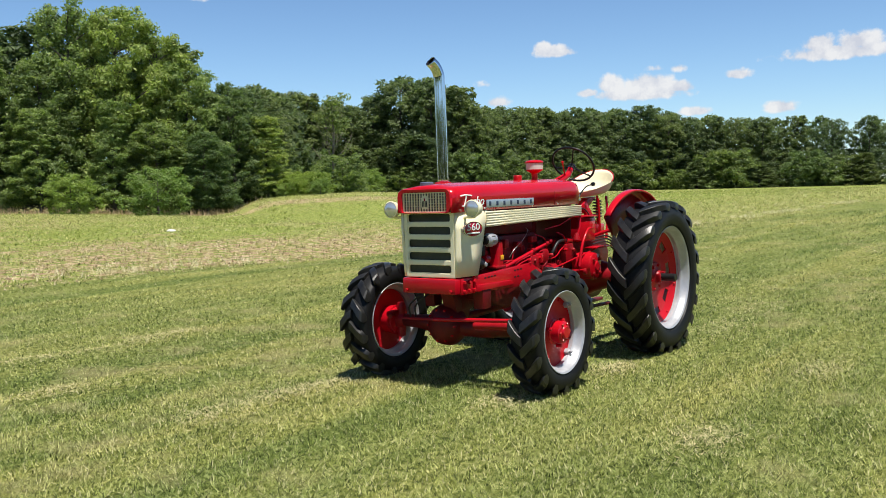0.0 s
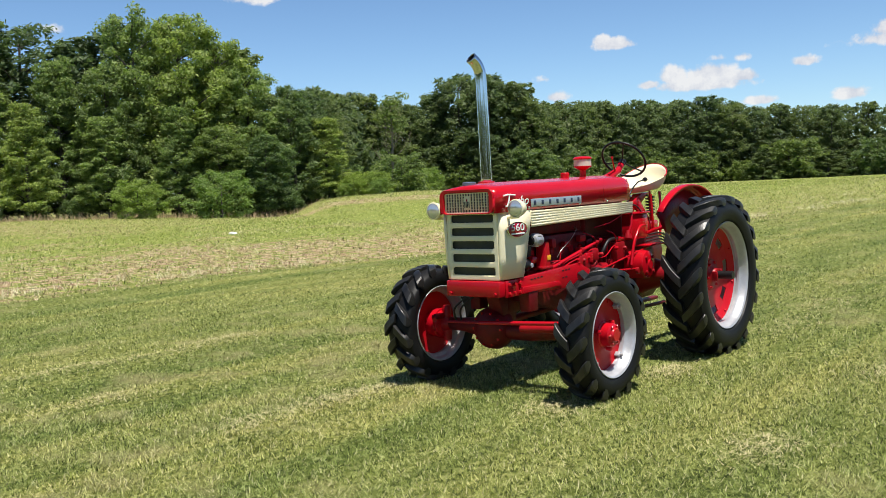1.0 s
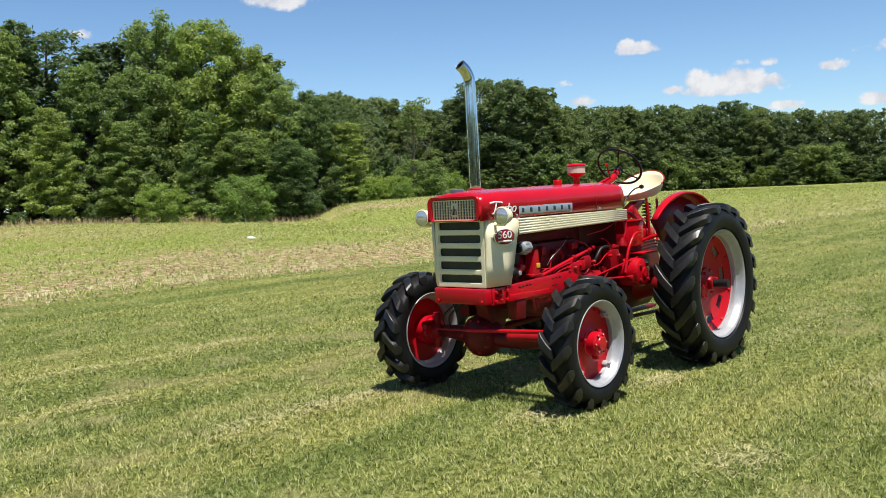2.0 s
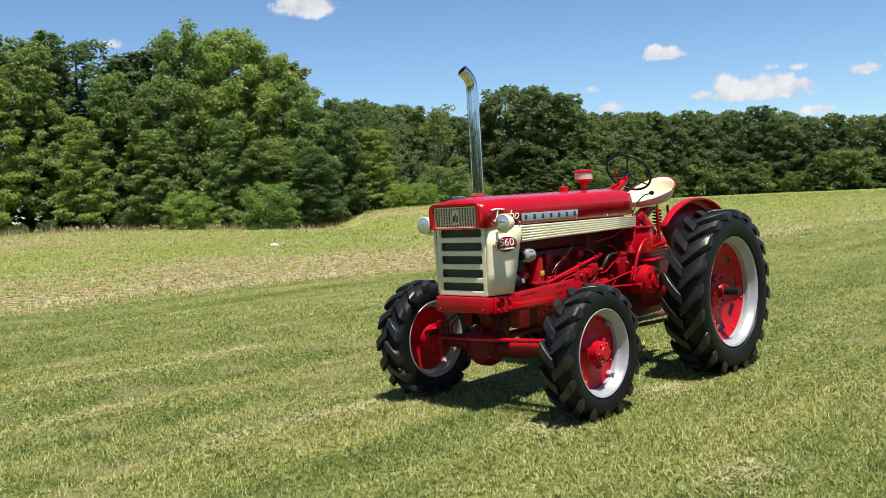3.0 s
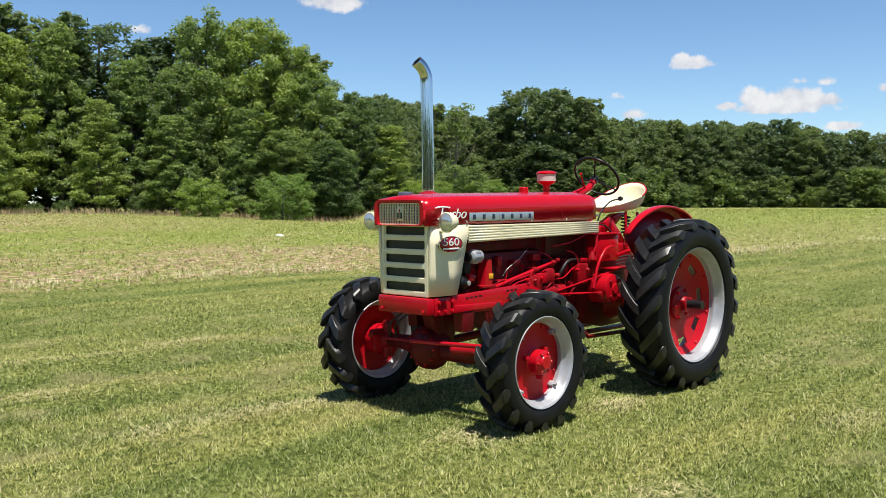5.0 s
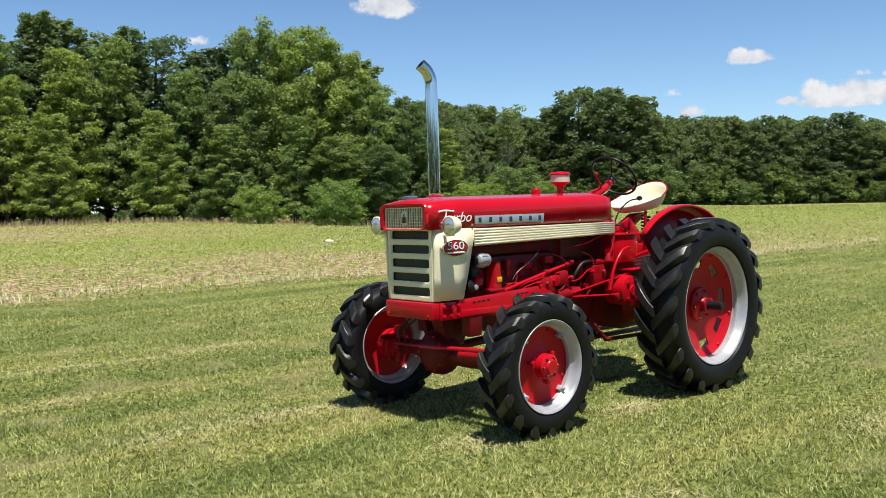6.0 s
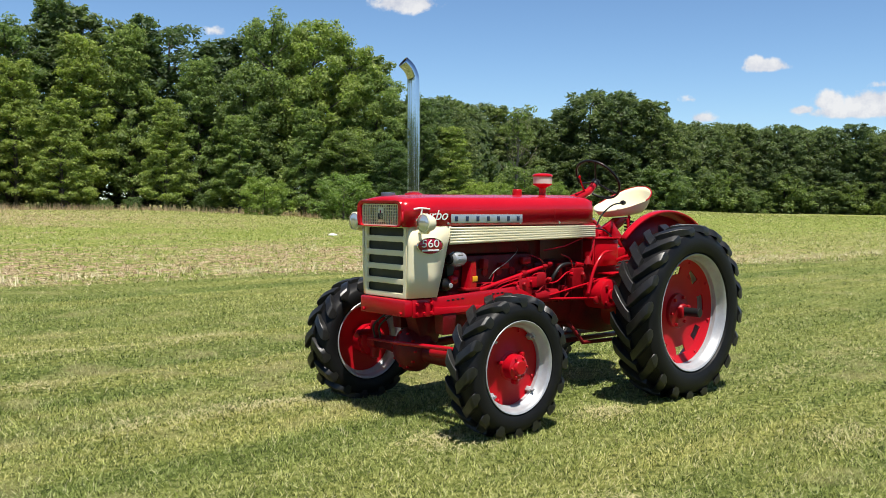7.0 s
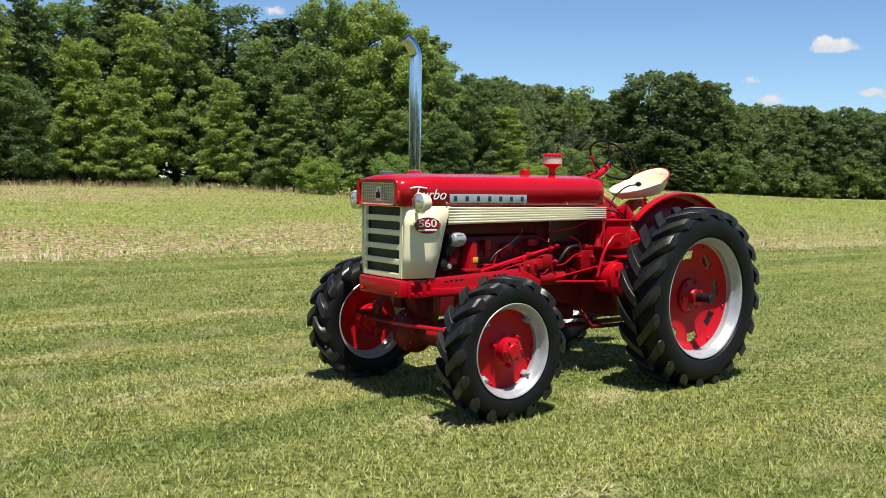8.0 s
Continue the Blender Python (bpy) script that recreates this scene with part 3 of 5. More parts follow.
for k in range(12):
    x, y = -6 - 5.6 * k, -113 + 0.17 * k * k
    PLAN.append((x, y, crest_height(x, y) * (0.90 + 0.06 * (k % 3)), ("far", "far_round", "far_cone")[k % 3]))
rng = random.Random(5)
# undergrowth along the foot of the wood
for k in range(19):
    t = k / 18
    x, y = -6 - 64 * t, -100.5 + 21 * t * t
    PLAN.append((x + rng.uniform(-1, 1), y + rng.uniform(-1.5, 1.5), rng.uniform(1.4, 3.0), "dark_bush"))
# the far tree line, along a bend of the field
BEND = ((0.0, -75, -88), (0.16, -100, -106), (0.27, -118, -101), (0.36, -127, -85), (0.42, -138, -90), (0.62, -170, -80), (0.80, -183, -53), (1.0, -191, -4))
LINE = ("far", "far_cone", "far_round")
for i in range(38):
    t = i / 37
    for (t0, x0, y0), (t1, x1, y1) in zip(BEND, BEND[1:]):
        if t <= t1:
            q = (t - t0) / (t1 - t0)
            x, y = x0 + (x1 - x0) * q, y0 + (y1 - y0) * q
            break
    h = crest_height(x, y)
    PLAN.append((x, y, h * rng.uniform(0.93, 1.02), LINE[i % 3]))
    PLAN.append((x * 1.05 + rng.uniform(-3, 3), y * 1.05 + rng.uniform(-3, 3), h * rng.uniform(0.94, 1.04), "back"))
    PLAN.append((x * 0.972 + rng.uniform(-2, 2), y * 0.972 + rng.uniform(-2, 2), rng.uniform(4.5, 8.5), "dark_bush" if i % 3 else "far_cone"))
# unseen trees round the back, added for the chrome to mirror
for k in range(64):
    a = radians(-78 + 234 * k / 63)
    r = 165 + 25 * math.sin(k * 1.7)
    PLAN.append((r * math.cos(a) + rng.uniform(-8, 8), r * math.sin(a) + rng.uniform(-8, 8), rng.uniform(15, 21), "ring"))
# brambles and weeds on the bank below the far trees
for k in range(34):
    PLAN.append((-71 - 0.95 * k + rng.uniform(-1, 1), -74.5 - 0.45 * k + rng.uniform(-3.5, 3.5), rng.uniform(1.8, 4.0), "bush"))
used = set()
for x, y, h, kind in PLAN:
    proto, tall = KINDS[kind]
    s = h / tall
    m = Matrix.LocRotScale((x, y, ground_z(x, y) - 0.2), Euler((0, 0, rng.uniform(0, 6.28))), None)
    if kind in used:
        t = copy_thing(proto, m)
    else:
        used.add(kind)
        t = proto
        t.matrix_basis = m
    w = max(s, 0.75) * (1.25 if "far" in kind else 1.5 if kind == "ring" else 1.0) if "bush" not in kind else s * 1.15
    t.scale = (w * rng.uniform(0.92, 1.1), w * rng.uniform(0.92, 1.1), s)
    tagged(t, group="bushes before the wood" if "bush" in kind else "trees of the wood")


# ---------------------------------------------------------------- tractor
tractor = thing("tractor", "red and cream vintage row-crop tractor standing on mown grass", "tractor")


def tyre(parent, R, rim, width, n, lug_h, bar, sweep):
    """A tyre round the wheel's own y axis with two rows of slanted lugs."""
    w = width / 2
    c = R - lug_h
    prof = [(rim - 0.012, -w * 0.72), (rim + 0.02, -w * 0.80), (rim + (c - rim) * 0.14, -w * 0.90), (rim + (c - rim) * 0.30, -w * 0.97), (rim + (c - rim) * 0.55, -w), (rim + (c - rim) * 0.80, -w * 0.955),
            (c - 0.014, -w * 0.86), (c + 0.002, -w * 0.6), (c + 0.010, -w * 0.3), (c + 0.013, 0)]
    prof = prof + [(r, -a) for r, a in prof[-2::-1]]
    part("tyre", lathe(B(), prof, seg=80), RUBBER, parent, "black rubber tyre with bar tread", 32)
    step = 2 * math.pi / n
    for side in (1, -1):
        bm = B()
        rings = []
        # along the lug: from the middle of the tread over the shoulder and down the wall
        for y, back, drop, wide, foot in ((-0.05, -0.02, -0.004, 0.92, 1.25), (0.10, 0.07, 0.0, 0.96, 1.3), (0.35, 0.24, 0.0, 1.0, 1.3), (0.62, 0.46, -0.001, 1.06, 1.3), (0.86, 0.66, -0.008, 1.14, 1.25),
                                          (0.965, 0.755, -0.020, 1.10, 1.2), (1.0, 0.79, -0.042, 0.95, 1.1), (0.995, 0.80, -0.072, 0.62, 0.9)):
            half = step * bar * wide
            ang = step * back * sweep
            top = R + drop
            low = min(c - 0.004, top - 0.012) - 0.02 * max(0, y - 0.8)
            yy = side * w * y
            ring = []
            for rr, da in ((low, -half * foot), (top - 0.003, -half), (top, -half * 0.90), (top + 0.0005, 0), (top, half * 0.90), (top - 0.003, half), (low, half * foot)):
                ring.append((rr * math.cos(ang + da), yy, rr * math.sin(ang + da)))
            rings.append(ring)
        loft(bm, rings)
        first = part("tread_lug", bm, LUG, parent, angle=24)
        for i in range(n):
            turn = i * step + (step / 2 if side < 0 else 0)
            ob = first if i == 0 else new("tread_lug", first.data)
            ob.parent = parent
            ob.rotation_euler = (0, -turn, 0)


def rim(parent, r, width, out):
    """A drop-centre rim; out is the side (+1) that shows the outer flange."""
    w = width / 2
    prof = [(r, w), (r - 0.004, w + 0.004), (r - 0.012, w), (r - 0.026, w - 0.02), (r - 0.030, w - 0.05), (r - 0.052, w - 0.072), (r - 0.054, w - 0.092), (r - 0.047, w - 0.097), (r - 0.047, w - 0.110), (r - 0.055, w - 0.115), (r - 0.056, -w + 0.075),
            (r - 0.030, -w + 0.05), (r - 0.026, -w + 0.02), (r - 0.012, -w), (r - 0.004, -w - 0.004), (r, -w), (r - 0.016, -w + 0.03), (r - 0.04, 0), (r - 0.016, w - 0.03)]
    bm = lathe(B(), prof, seg=72, closed=True)
    return part("rim", bm, SILVER, parent)


def bolt_ring(bm, r, n, y, size, h, phase=0.0):
    for i in range(n):
        a = 2 * math.pi * i / n + phase
        lathe(bm, [(0, y + h), (size * 0.8, y + h), (size, y + h - 0.003), (size, y - 0.004)], "y", (r * math.cos(a), 0, r * math.sin(a)), 6)
    return bm


def front_wheel(parent, s):
    root = new("front_wheel")
    root.parent = parent
    root.location = (2.119, 0.90 if s > 0 else -0.785, 0.49)
    root.rotation_euler = (0, math.radians(12), math.radians(-1.0) + (math.pi if s < 0 else 0))
    tyre(root, 0.508, 0.318, 0.255, 16, 0.044, 0.195, 0.80)
    rim(root, 0.329, 0.225, 1)
    bm = lathe(B(), [(0.0, 0.02), (0.10, 0.02), (0.12, 0.005), (0.20, 0.0), (0.275, 0.0), (0.285, 0.006), (0.292, -0.01), (0.20, -0.012), (0.10, -0.012), (0.0, -0.012)], seg=56)
    bolt_ring(bm, 0.255, 4, 0.0, 0.012, 0.012, 0.6)
    part("wheel_disc", bm, RED_DISC, root)
    hub = part("hub", lathe(B(), [(0.0, 0.128), (0.045, 0.128), (0.052, 0.122), (0.056, 0.108), (0.080, 0.104), (0.088, 0.096), (0.090, 0.03), (0.104, 0.022), (0.104, 0.0)], seg=32), RED, root)
    for i in range(6):
        t = 2 * math.pi * i / 6 + 0.2
        part("hub_bolt", lathe(B(), [(0, 0.118), (0.009, 0.118), (0.012, 0.114), (0.012, 0.10)], "y", (0.071 * math.cos(t), 0, 0.071 * math.sin(t)), 6), RED, root)
    for i in range(3):
        t = 2 * math.pi * i / 3 + 2.6
        part("hub_stud", lathe(B(), [(0, 0.062), (0.013, 0.062), (0.016, 0.056), (0.016, 0.018)], "y", (0.118 * math.cos(t), 0, 0.118 * math.sin(t)), 8), RED, root)
    for i in range(4):
        a = 2 * math.pi * i / 4 + math.pi / 4 + 0.21
        bm = B()
        t = Matrix.Rotation(-a, 3, "Y")
        box(bm, t @ Vector((0.268, 0.022, 0)), (0.034, 0.044, 0.040), 0.005, t)
        box(bm, t @ Vector((0.285, 0.045, 0)), (0.026, 0.016, 0.046), 0.004, t)
        lathe(bm, [(0, 0.068), (0.010, 0.068), (0.012, 0.06), (0.012, 0.03)], "y", tuple(t @ Vector((0.266, 0, 0))), 6)
        part("rim_clamp", bm, SILVER, root)
    # inner drum and knuckle cover
    part("hub_drum", lathe(B(), [(0.12, -0.012), (0.125, -0.06), (0.120, -0.10), (0.112, -0.135), (0.085, -0.15), (0.0, -0.15)], seg=32), RED, root)
    part("hub_flange", bolt_ring(lathe(B(), [(0.115, -0.10), (0.132, -0.102), (0.132, -0.118), (0.112, -0.12)], seg=32), 0.122, 10, -0.116, 0.010, -0.012), RED, root)
    part("valve_stem", tube(B(), [(0.16, 0.02, -0.245), (0.165, 0.05, -0.25)], 0.006, 6), BLACK, root)
    return root


def rear_wheel(parent, s):
    root = new("rear_wheel")
    root.parent = parent
    root.location = (0, 0.90 if s > 0 else -0.82, 0.722)
    root.rotation_euler = (0, math.radians(8), math.pi if s < 0 else 0)
    tyre(root, 0.748, 0.490, 0.375, 20, 0.056, 0.190, 1.12)
    rim(root, 0.501, 0.312, 1)
    bm = lathe(B(), [(0.0, -0.02), (0.17, -0.02), (0.2, -0.03), (0.315, -0.007), (0.315, -0.019), (0.2, -0.043), (0.17, -0.035), (0.0, -0.035)], seg=64)
    # the web between the hand slots, and an outer band
    lathe(bm, [(0.382, 0.008), (0.40, 0.016), (0.448, 0.052), (0.466, 0.050), (0.466, 0.038), (0.448, 0.038), (0.40, 0.003), (0.382, -0.004)], seg=64, closed=True)
    for i in range(8):
        a = 2 * math.pi * (i + 0.5) / 8
        half = math.pi / 8 - 0.19
        rings = []
        for k in range(7):
            q = a + half * (k / 3 - 1)
            rings.append([(0.312 * math.cos(q), -0.0075, 0.312 * math.sin(q)), (0.384 * math.cos(q), 0.0085, 0.384 * math.sin(q)),
                          (0.384 * math.cos(q), -0.002, 0.384 * math.sin(q)), (0.312 * math.cos(q), -0.018, 0.312 * math.sin(q))])
        loft(bm, rings)
    bolt_ring(bm, 0.425, 8, 0.032, 0.012, 0.016, 0.39)
    bmesh.ops.translate(bm, vec=(0, -0.012, 0), verts=bm.verts)
    part("wheel_disc", bm, RED_DISC, root)
    part("hub", lathe(B(), [(0.0, 0.055), (0.054, 0.055), (0.062, 0.048), (0.070, 0.0195), (0.1, 0.0045), (0.145, -0.0005), (0.15, -0.0085), (0.15, -0.0305)], seg=40), RED_CAST, root)
    for i in range(6):
        t = 2 * math.pi * i / 6
        part("hub_bolt", lathe(B(), [(0, 0.022), (0.011, 0.022), (0.014, 0.018), (0.014, -0.004)], "y", (0.122 * math.cos(t), 0, 0.122 * math.sin(t)), 6), RED, root)
    for k in (-1, 1):
        part("wedge_clamp", box(B(), (0.052 * k, 0.05, 0.0), (0.03, 0.05, 0.09), 0.008), RED_CAST, root)
    part("axle_end", lathe(B(), [(0, 0.205), (0.034, 0.205), (0.038, 0.20), (0.038, -0.05)], seg=20), BLACK, root)
    return root


for side in (1, -1):
    front_wheel(tractor, side)
    rear_wheel(tractor, side)


def hood_ring(x, w, z0, z1, r, n=8):
    """Half-round-shouldered section of the hood, from the right lower edge over to the left one."""
    pts = [(x, -w, z0), (x, -w, z1 - r - 0.02)]
    for k in range(n + 1):
        a = radians(180 - 90 * k / n)
        pts.append((x, -w + r + r * math.cos(a), z1 - 0.02 - r + r * math.sin(a)))
    pts += [(x, -w * 0.35, z1 - 0.004), (x, 0, z1), (x, w * 0.35, z1 - 0.004)]
    for k in range(n + 1):
        a = radians(90 - 90 * k / n)
        pts.append((x, w - r + r * math.cos(a), z1 - 0.02 - r + r * math.sin(a)))
    pts += [(x, w, z1 - r - 0.02), (x, w, z0)]
    return pts


bm = B()
loft(bm, [hood_ring(x, w, z0, z1, r) for x, w, z0, z1, r in (
    (2.572, 0.262, 1.450, 1.636, 0.06), (2.560, 0.276, 1.448, 1.655, 0.07), (2.52, 0.292, 1.450, 1.670, 0.08), (2.42, 0.310, 1.454, 1.680, 0.095), (2.25, 0.322, 1.456, 1.688, 0.10),
    (2.0, 0.327, 1.458, 1.690, 0.10), (1.2, 0.327, 1.460, 1.700, 0.10), (0.55, 0.326, 1.462, 1.708, 0.10), (0.47, 0.318, 1.464, 1.702, 0.10), (0.44, 0.295, 1.475, 1.675, 0.09))], closed=False)
hood = part("hood", bm, RED, tractor, "glossy red sheet-metal hood")
thicken(hood, 0.006)

# cream side sheets and front corner of the grille
for s in (1, -1):
    bm = B()
    plan = [(2.512, 0.252), (2.511, 0.268), (2.505, 0.279), (2.490, 0.287), (2.42, 0.303), (2.32, 0.317), (2.20, 0.325)]
    rings = []
    for x, y in plan:
        rings.append([(x, s * y, 1.452), (x, s * y, 1.30), (x, s * (y - 0.008), 1.10), (x + 0.0, s * (y - 0.022), 0.93)])
    # the rear edge leans forward towards the bottom
    rings[-1] = [(2.14, s * 0.325, 1.452), (2.185, s * 0.325, 1.30), (2.225, s * 0.317, 1.10), (2.262, s * 0.303, 0.93)]
    loft(bm, rings, closed=False)
    p = part("grille_side_panel", bm, CREAM, tractor, "cream enamelled side panel")
    thicken(p, 0.006, -1.0 if s > 0 else 1.0)
    bm = B()
    prof = []
    for k in range(6):
        z = 1.446 - 0.021 * k
        prof += [(0.325, z), (0.331, z - 0.003), (0.331, z - 0.012), (0.325, z - 0.016)]
    prof += [(0.325, 1.322), (0.318, 1.316)]
    rings = []
    for x in (2.16, 1.8, 1.3, 0.8, 0.44):
        f = 1 - 0.20 * (2.16 - x) / 1.72
        rings.append([(x, s * y, 1.452 - (1.452 - z) * f) for y, z in prof])
    loft(bm, rings, closed=False)
    p = part("side_moulding", bm, CREAM, tractor, "ribbed cream moulding below the hood")
    thicken(p, 0.004, -1.0 if s > 0 else 1.0)

# slotted front
def grid_panel(bm, x, y0, y1, z0, z1, holes, depth):
    """A plate in the yz plane with rectangular round-cornered holes, as strips between them."""
    ys = sorted({y0, y1} | {h[0] for h in holes} | {h[1] for h in holes})
    zs = sorted({z0, z1} | {h[2] for h in holes} | {h[3] for h in holes})
    vs = {}

    def v(y, z, d):
        k = (round(y, 5), round(z, 5), d)
        if k not in vs:
            vs[k] = bm.verts.new((x - d * depth, y, z))
        return vs[k]
    solid = {}
    for i in range(len(ys) - 1):
        for j in range(len(zs) - 1):
            cy, cz = (ys[i] + ys[i + 1]) / 2, (zs[j] + zs[j + 1]) / 2
            solid[i, j] = not any(h[0] < cy < h[1] and h[2] < cz < h[3] for h in holes)
    fs = []
    for (i, j), ok in solid.items():
        if not ok:
            continue
        a, b, c, d = (ys[i], zs[j]), (ys[i + 1], zs[j]), (ys[i + 1], zs[j + 1]), (ys[i], zs[j + 1])
        fs.append(bm.faces.new([v(*q, 0) for q in (a, b, c, d)]))
        fs.append(bm.faces.new([v(*q, 1) for q in (d, c, b, a)]))
        for (p, q), nb in (((a, b), (i, j - 1)), ((b, c), (i + 1, j)), ((c, d), (i, j + 1)), ((d, a), (i - 1, j))):
            if not solid.get(nb, False):
                fs.append(bm.faces.new([v(*p, 1), v(*q, 1), v(*q, 0), v(*p, 0)]))
    bmesh.ops.recalc_face_normals(bm, faces=fs)
    return bm


slots = []
for k in range(5):
    top = 1.440 - 0.1035 * k
    slots.append((-0.208, 0.208, top - 0.062, top))
bm = grid_panel(B(), 2.516, -0.252, 0.252, 0.925, 1.452, slots, 0.022)
bmesh.ops.bevel(bm, geom=[e for e in bm.edges if len(e.link_faces) == 2 and e.calc_face_angle(0) > 0.5], offset=0.007, segments=2, affect="EDGES")
grille = part("grille", bm, CREAM, tractor, "cream front grille with five wide slots")
part("radiator_screen", box(B(), (2.480, 0, 1.19), (0.012, 0.48, 0.50), 0.002), SCREEN, grille)
holes = []
for i in range(16):
    for j in range(7):
        y = -0.216 + 0.432 * (i + 0.5) / 16
        z = 1.462 + 0.146 * (j + 0.5) / 7
        if 6.5 < i < 8.5 and 0.5 < j < 5.5:
            continue
        holes.append((y - 0.0108, y + 0.0108, z - 0.0083, z + 0.0083))
bm = grid_panel(B(), 2.556, -0.224, 0.224, 1.454, 1.614, holes, 0.012)
part("mesh_grille", bm, CREAM, grille, "cream perforated upper grille")
part("dark_backing", box(B(), (2.530, 0, 1.533), (0.008, 0.46, 0.155), 0.002), BLACK, grille)
# plain emblem bars
part("emblem_plate", box(B(), (2.557, 0, 1.533), (0.003, 0.068, 0.082), 0.001), CREAM, grille)
for dy, w, h in ((-0.021, 0.006, 0.046), (-0.007, 0.006, 0.046), (0.007, 0.006, 0.046), (0.021, 0.006, 0.046)):
    part("emblem_bar", box(B(), (2.560, dy, 1.522), (0.006, w, h), 0.001), BLACK, grille)
part("emblem_bar", box(B(), (2.560, 0, 1.557), (0.006, 0.009, 0.022), 0.001), MAROON, grille)
# red lip round the upper grille
bm = B()
outer = round_rect(0.532, 0.196, 0.055, 6, 0, 1.545)
inner = round_rect(0.450, 0.164, 0.028, 6, 0, 1.536)
loft(bm, [[(2.566, y, z) for y, z in outer], [(2.578, y * 0.975, 1.545 + (z - 1.545) * 0.96) for y, z in outer], [(2.576, y, z) for y, z in inner], [(2.552, y, z) for y, z in inner]], caps=False)
part("grille_lip", bm, RED, tractor)

# exhaust
stack = part("exhaust_pipe", tube(B(), arc([(2.160, -0.095, 1.66), (2.162, -0.096, 2.0), (2.165, -0.098, 2.3), (2.167, -0.10, 2.54), (2.176, -0.103, 2.605), (2.205, -0.113, 2.66), (2.25, -0.128, 2.70)], 6), 0.047, 24, caps=False), CHROME, tractor, "tall chrome exhaust pipe with a curved tip")
thicken(stack, 0.004)
# separate dark matt lining inside the pipe's tip
part("pipe_bore", tube(B(), arc([(2.167, -0.10, 2.54), (2.176, -0.103, 2.605), (2.205, -0.113, 2.66), (2.247, -0.127, 2.698)], 6), 0.0415, 20, caps=False), BORE_DARK, stack, "dark matt inside of the pipe")
part("exhaust_collar", lathe(B(), [(0.055, 0), (0.07, 0.0), (0.07, 0.012), (0.055, 0.016)], "z", (2.160, -0.095, 1.684), 28), RED, tractor)
# caps on the hood
part("radiator_cap", lathe(B(), [(0, 0.010), (0.050, 0.008), (0.056, 0.003), (0.056, -0.02)], "z", (2.44, -0.06, 1.690), 24), SKY_TINTED, tractor, "radiator cap, sky's blue reflection in its colour")
part("fuel_cap", lathe(B(), [(0, 0.052), (0.034, 0.052), (0.04, 0.045), (0.04, 0.0)], "z", (1.09, 0, 1.695), 24), RED, tractor)
pre = part("pre_cleaner", lathe(B(), [(0.03, 0.0), (0.03, 0.07), (0.075, 0.095), (0.085, 0.10), (0.085, 0.108), (0.0, 0.108)], "z", (0.77, 0, 1.695), 28), RED, tractor)
part("glass_bowl", lathe(B(), [(0.082, 0.108), (0.082, 0.168), (0.0, 0.168)], "z", (0.77, 0, 1.695), 28), BOWL, pre, "pale dust bowl")
part("bowl_lid", lathe(B(), [(0.088, 0.168), (0.090, 0.178), (0.075, 0.192), (0.03, 0.198), (0.0, 0.198)], "z", (0.77, 0, 1.695), 28), RED, pre)

# headlamps
for s in (1, -1):
    lamp = part("headlamp", lathe(B(), [(0.0, -0.085), (0.03, -0.083), (0.052, -0.065), (0.064, -0.03), (0.067, 0.0), (0.071, 0.004), (0.071, 0.014), (0.063, 0.018)], "x", (2.488, s * (0.415 if s > 0 else 0.395), 1.479), 28), CREAM, tractor, "round headlamp in a cream shell")
    part("lens", lathe(B(), [(0.064, 0.014), (0.054, 0.021), (0.03, 0.026), (0.0, 0.028), (0.0, 0.024), (0.03, 0.022), (0.054, 0.017), (0.064, 0.010)], "x", (2.488, s * (0.415 if s > 0 else 0.395), 1.479), 28), GLASS, lamp, "clear glass lens")
    part("bulb", lathe(B(), [(0, -0.035), (0.011, -0.032), (0.013, -0.012), (0.009, -0.002), (0, 0.0)], "x", (2.488, s * (0.415 if s > 0 else 0.395), 1.479), 14), STEEL, lamp)
    part("reflector", lathe(B(), [(0.063, 0.008), (0.052, -0.015), (0.03, -0.035), (0.0, -0.042)], "x", (2.488, s * (0.415 if s > 0 else 0.395), 1.479), 28), REFLECTOR, lamp)
    part("bracket", tube(B(), [(2.455, s * 0.415, 1.422), (2.45, s * 0.405, 1.415), (2.44, s * 0.36, 1.412), (2.435, s * 0.298, 1.412)], 0.013, 8), CREAM, lamp)

def words(text, parent, size, at, mat, stretch=(1, 1), shear=0.0, name="lettering"):
    """Raised lettering in the xz plane, read from the +y side."""
    c = bpy.data.curves.new(name, "FONT")
    c.body, c.size, c.extrude, c.shear, c.align_x, c.align_y = text, size, 0.0015, shear, "CENTER", "CENTER"
    tmp = new("tmp", c)
    me = bpy.data.meshes.new_from_object(tmp.evaluated_get(bpy.context.evaluated_depsgraph_get()))
    bpy.data.objects.remove(tmp)
    for v in me.vertices:
        x, y, z = v.co
        v.co = (at[0] - x * stretch[0], at[1] + z, at[2] + y * stretch[1])
    me.flip_normals()
    me.materials.clear()
    me.materials.append(mat)
    ob = new(name, me)
    ob.parent = parent
    return ob


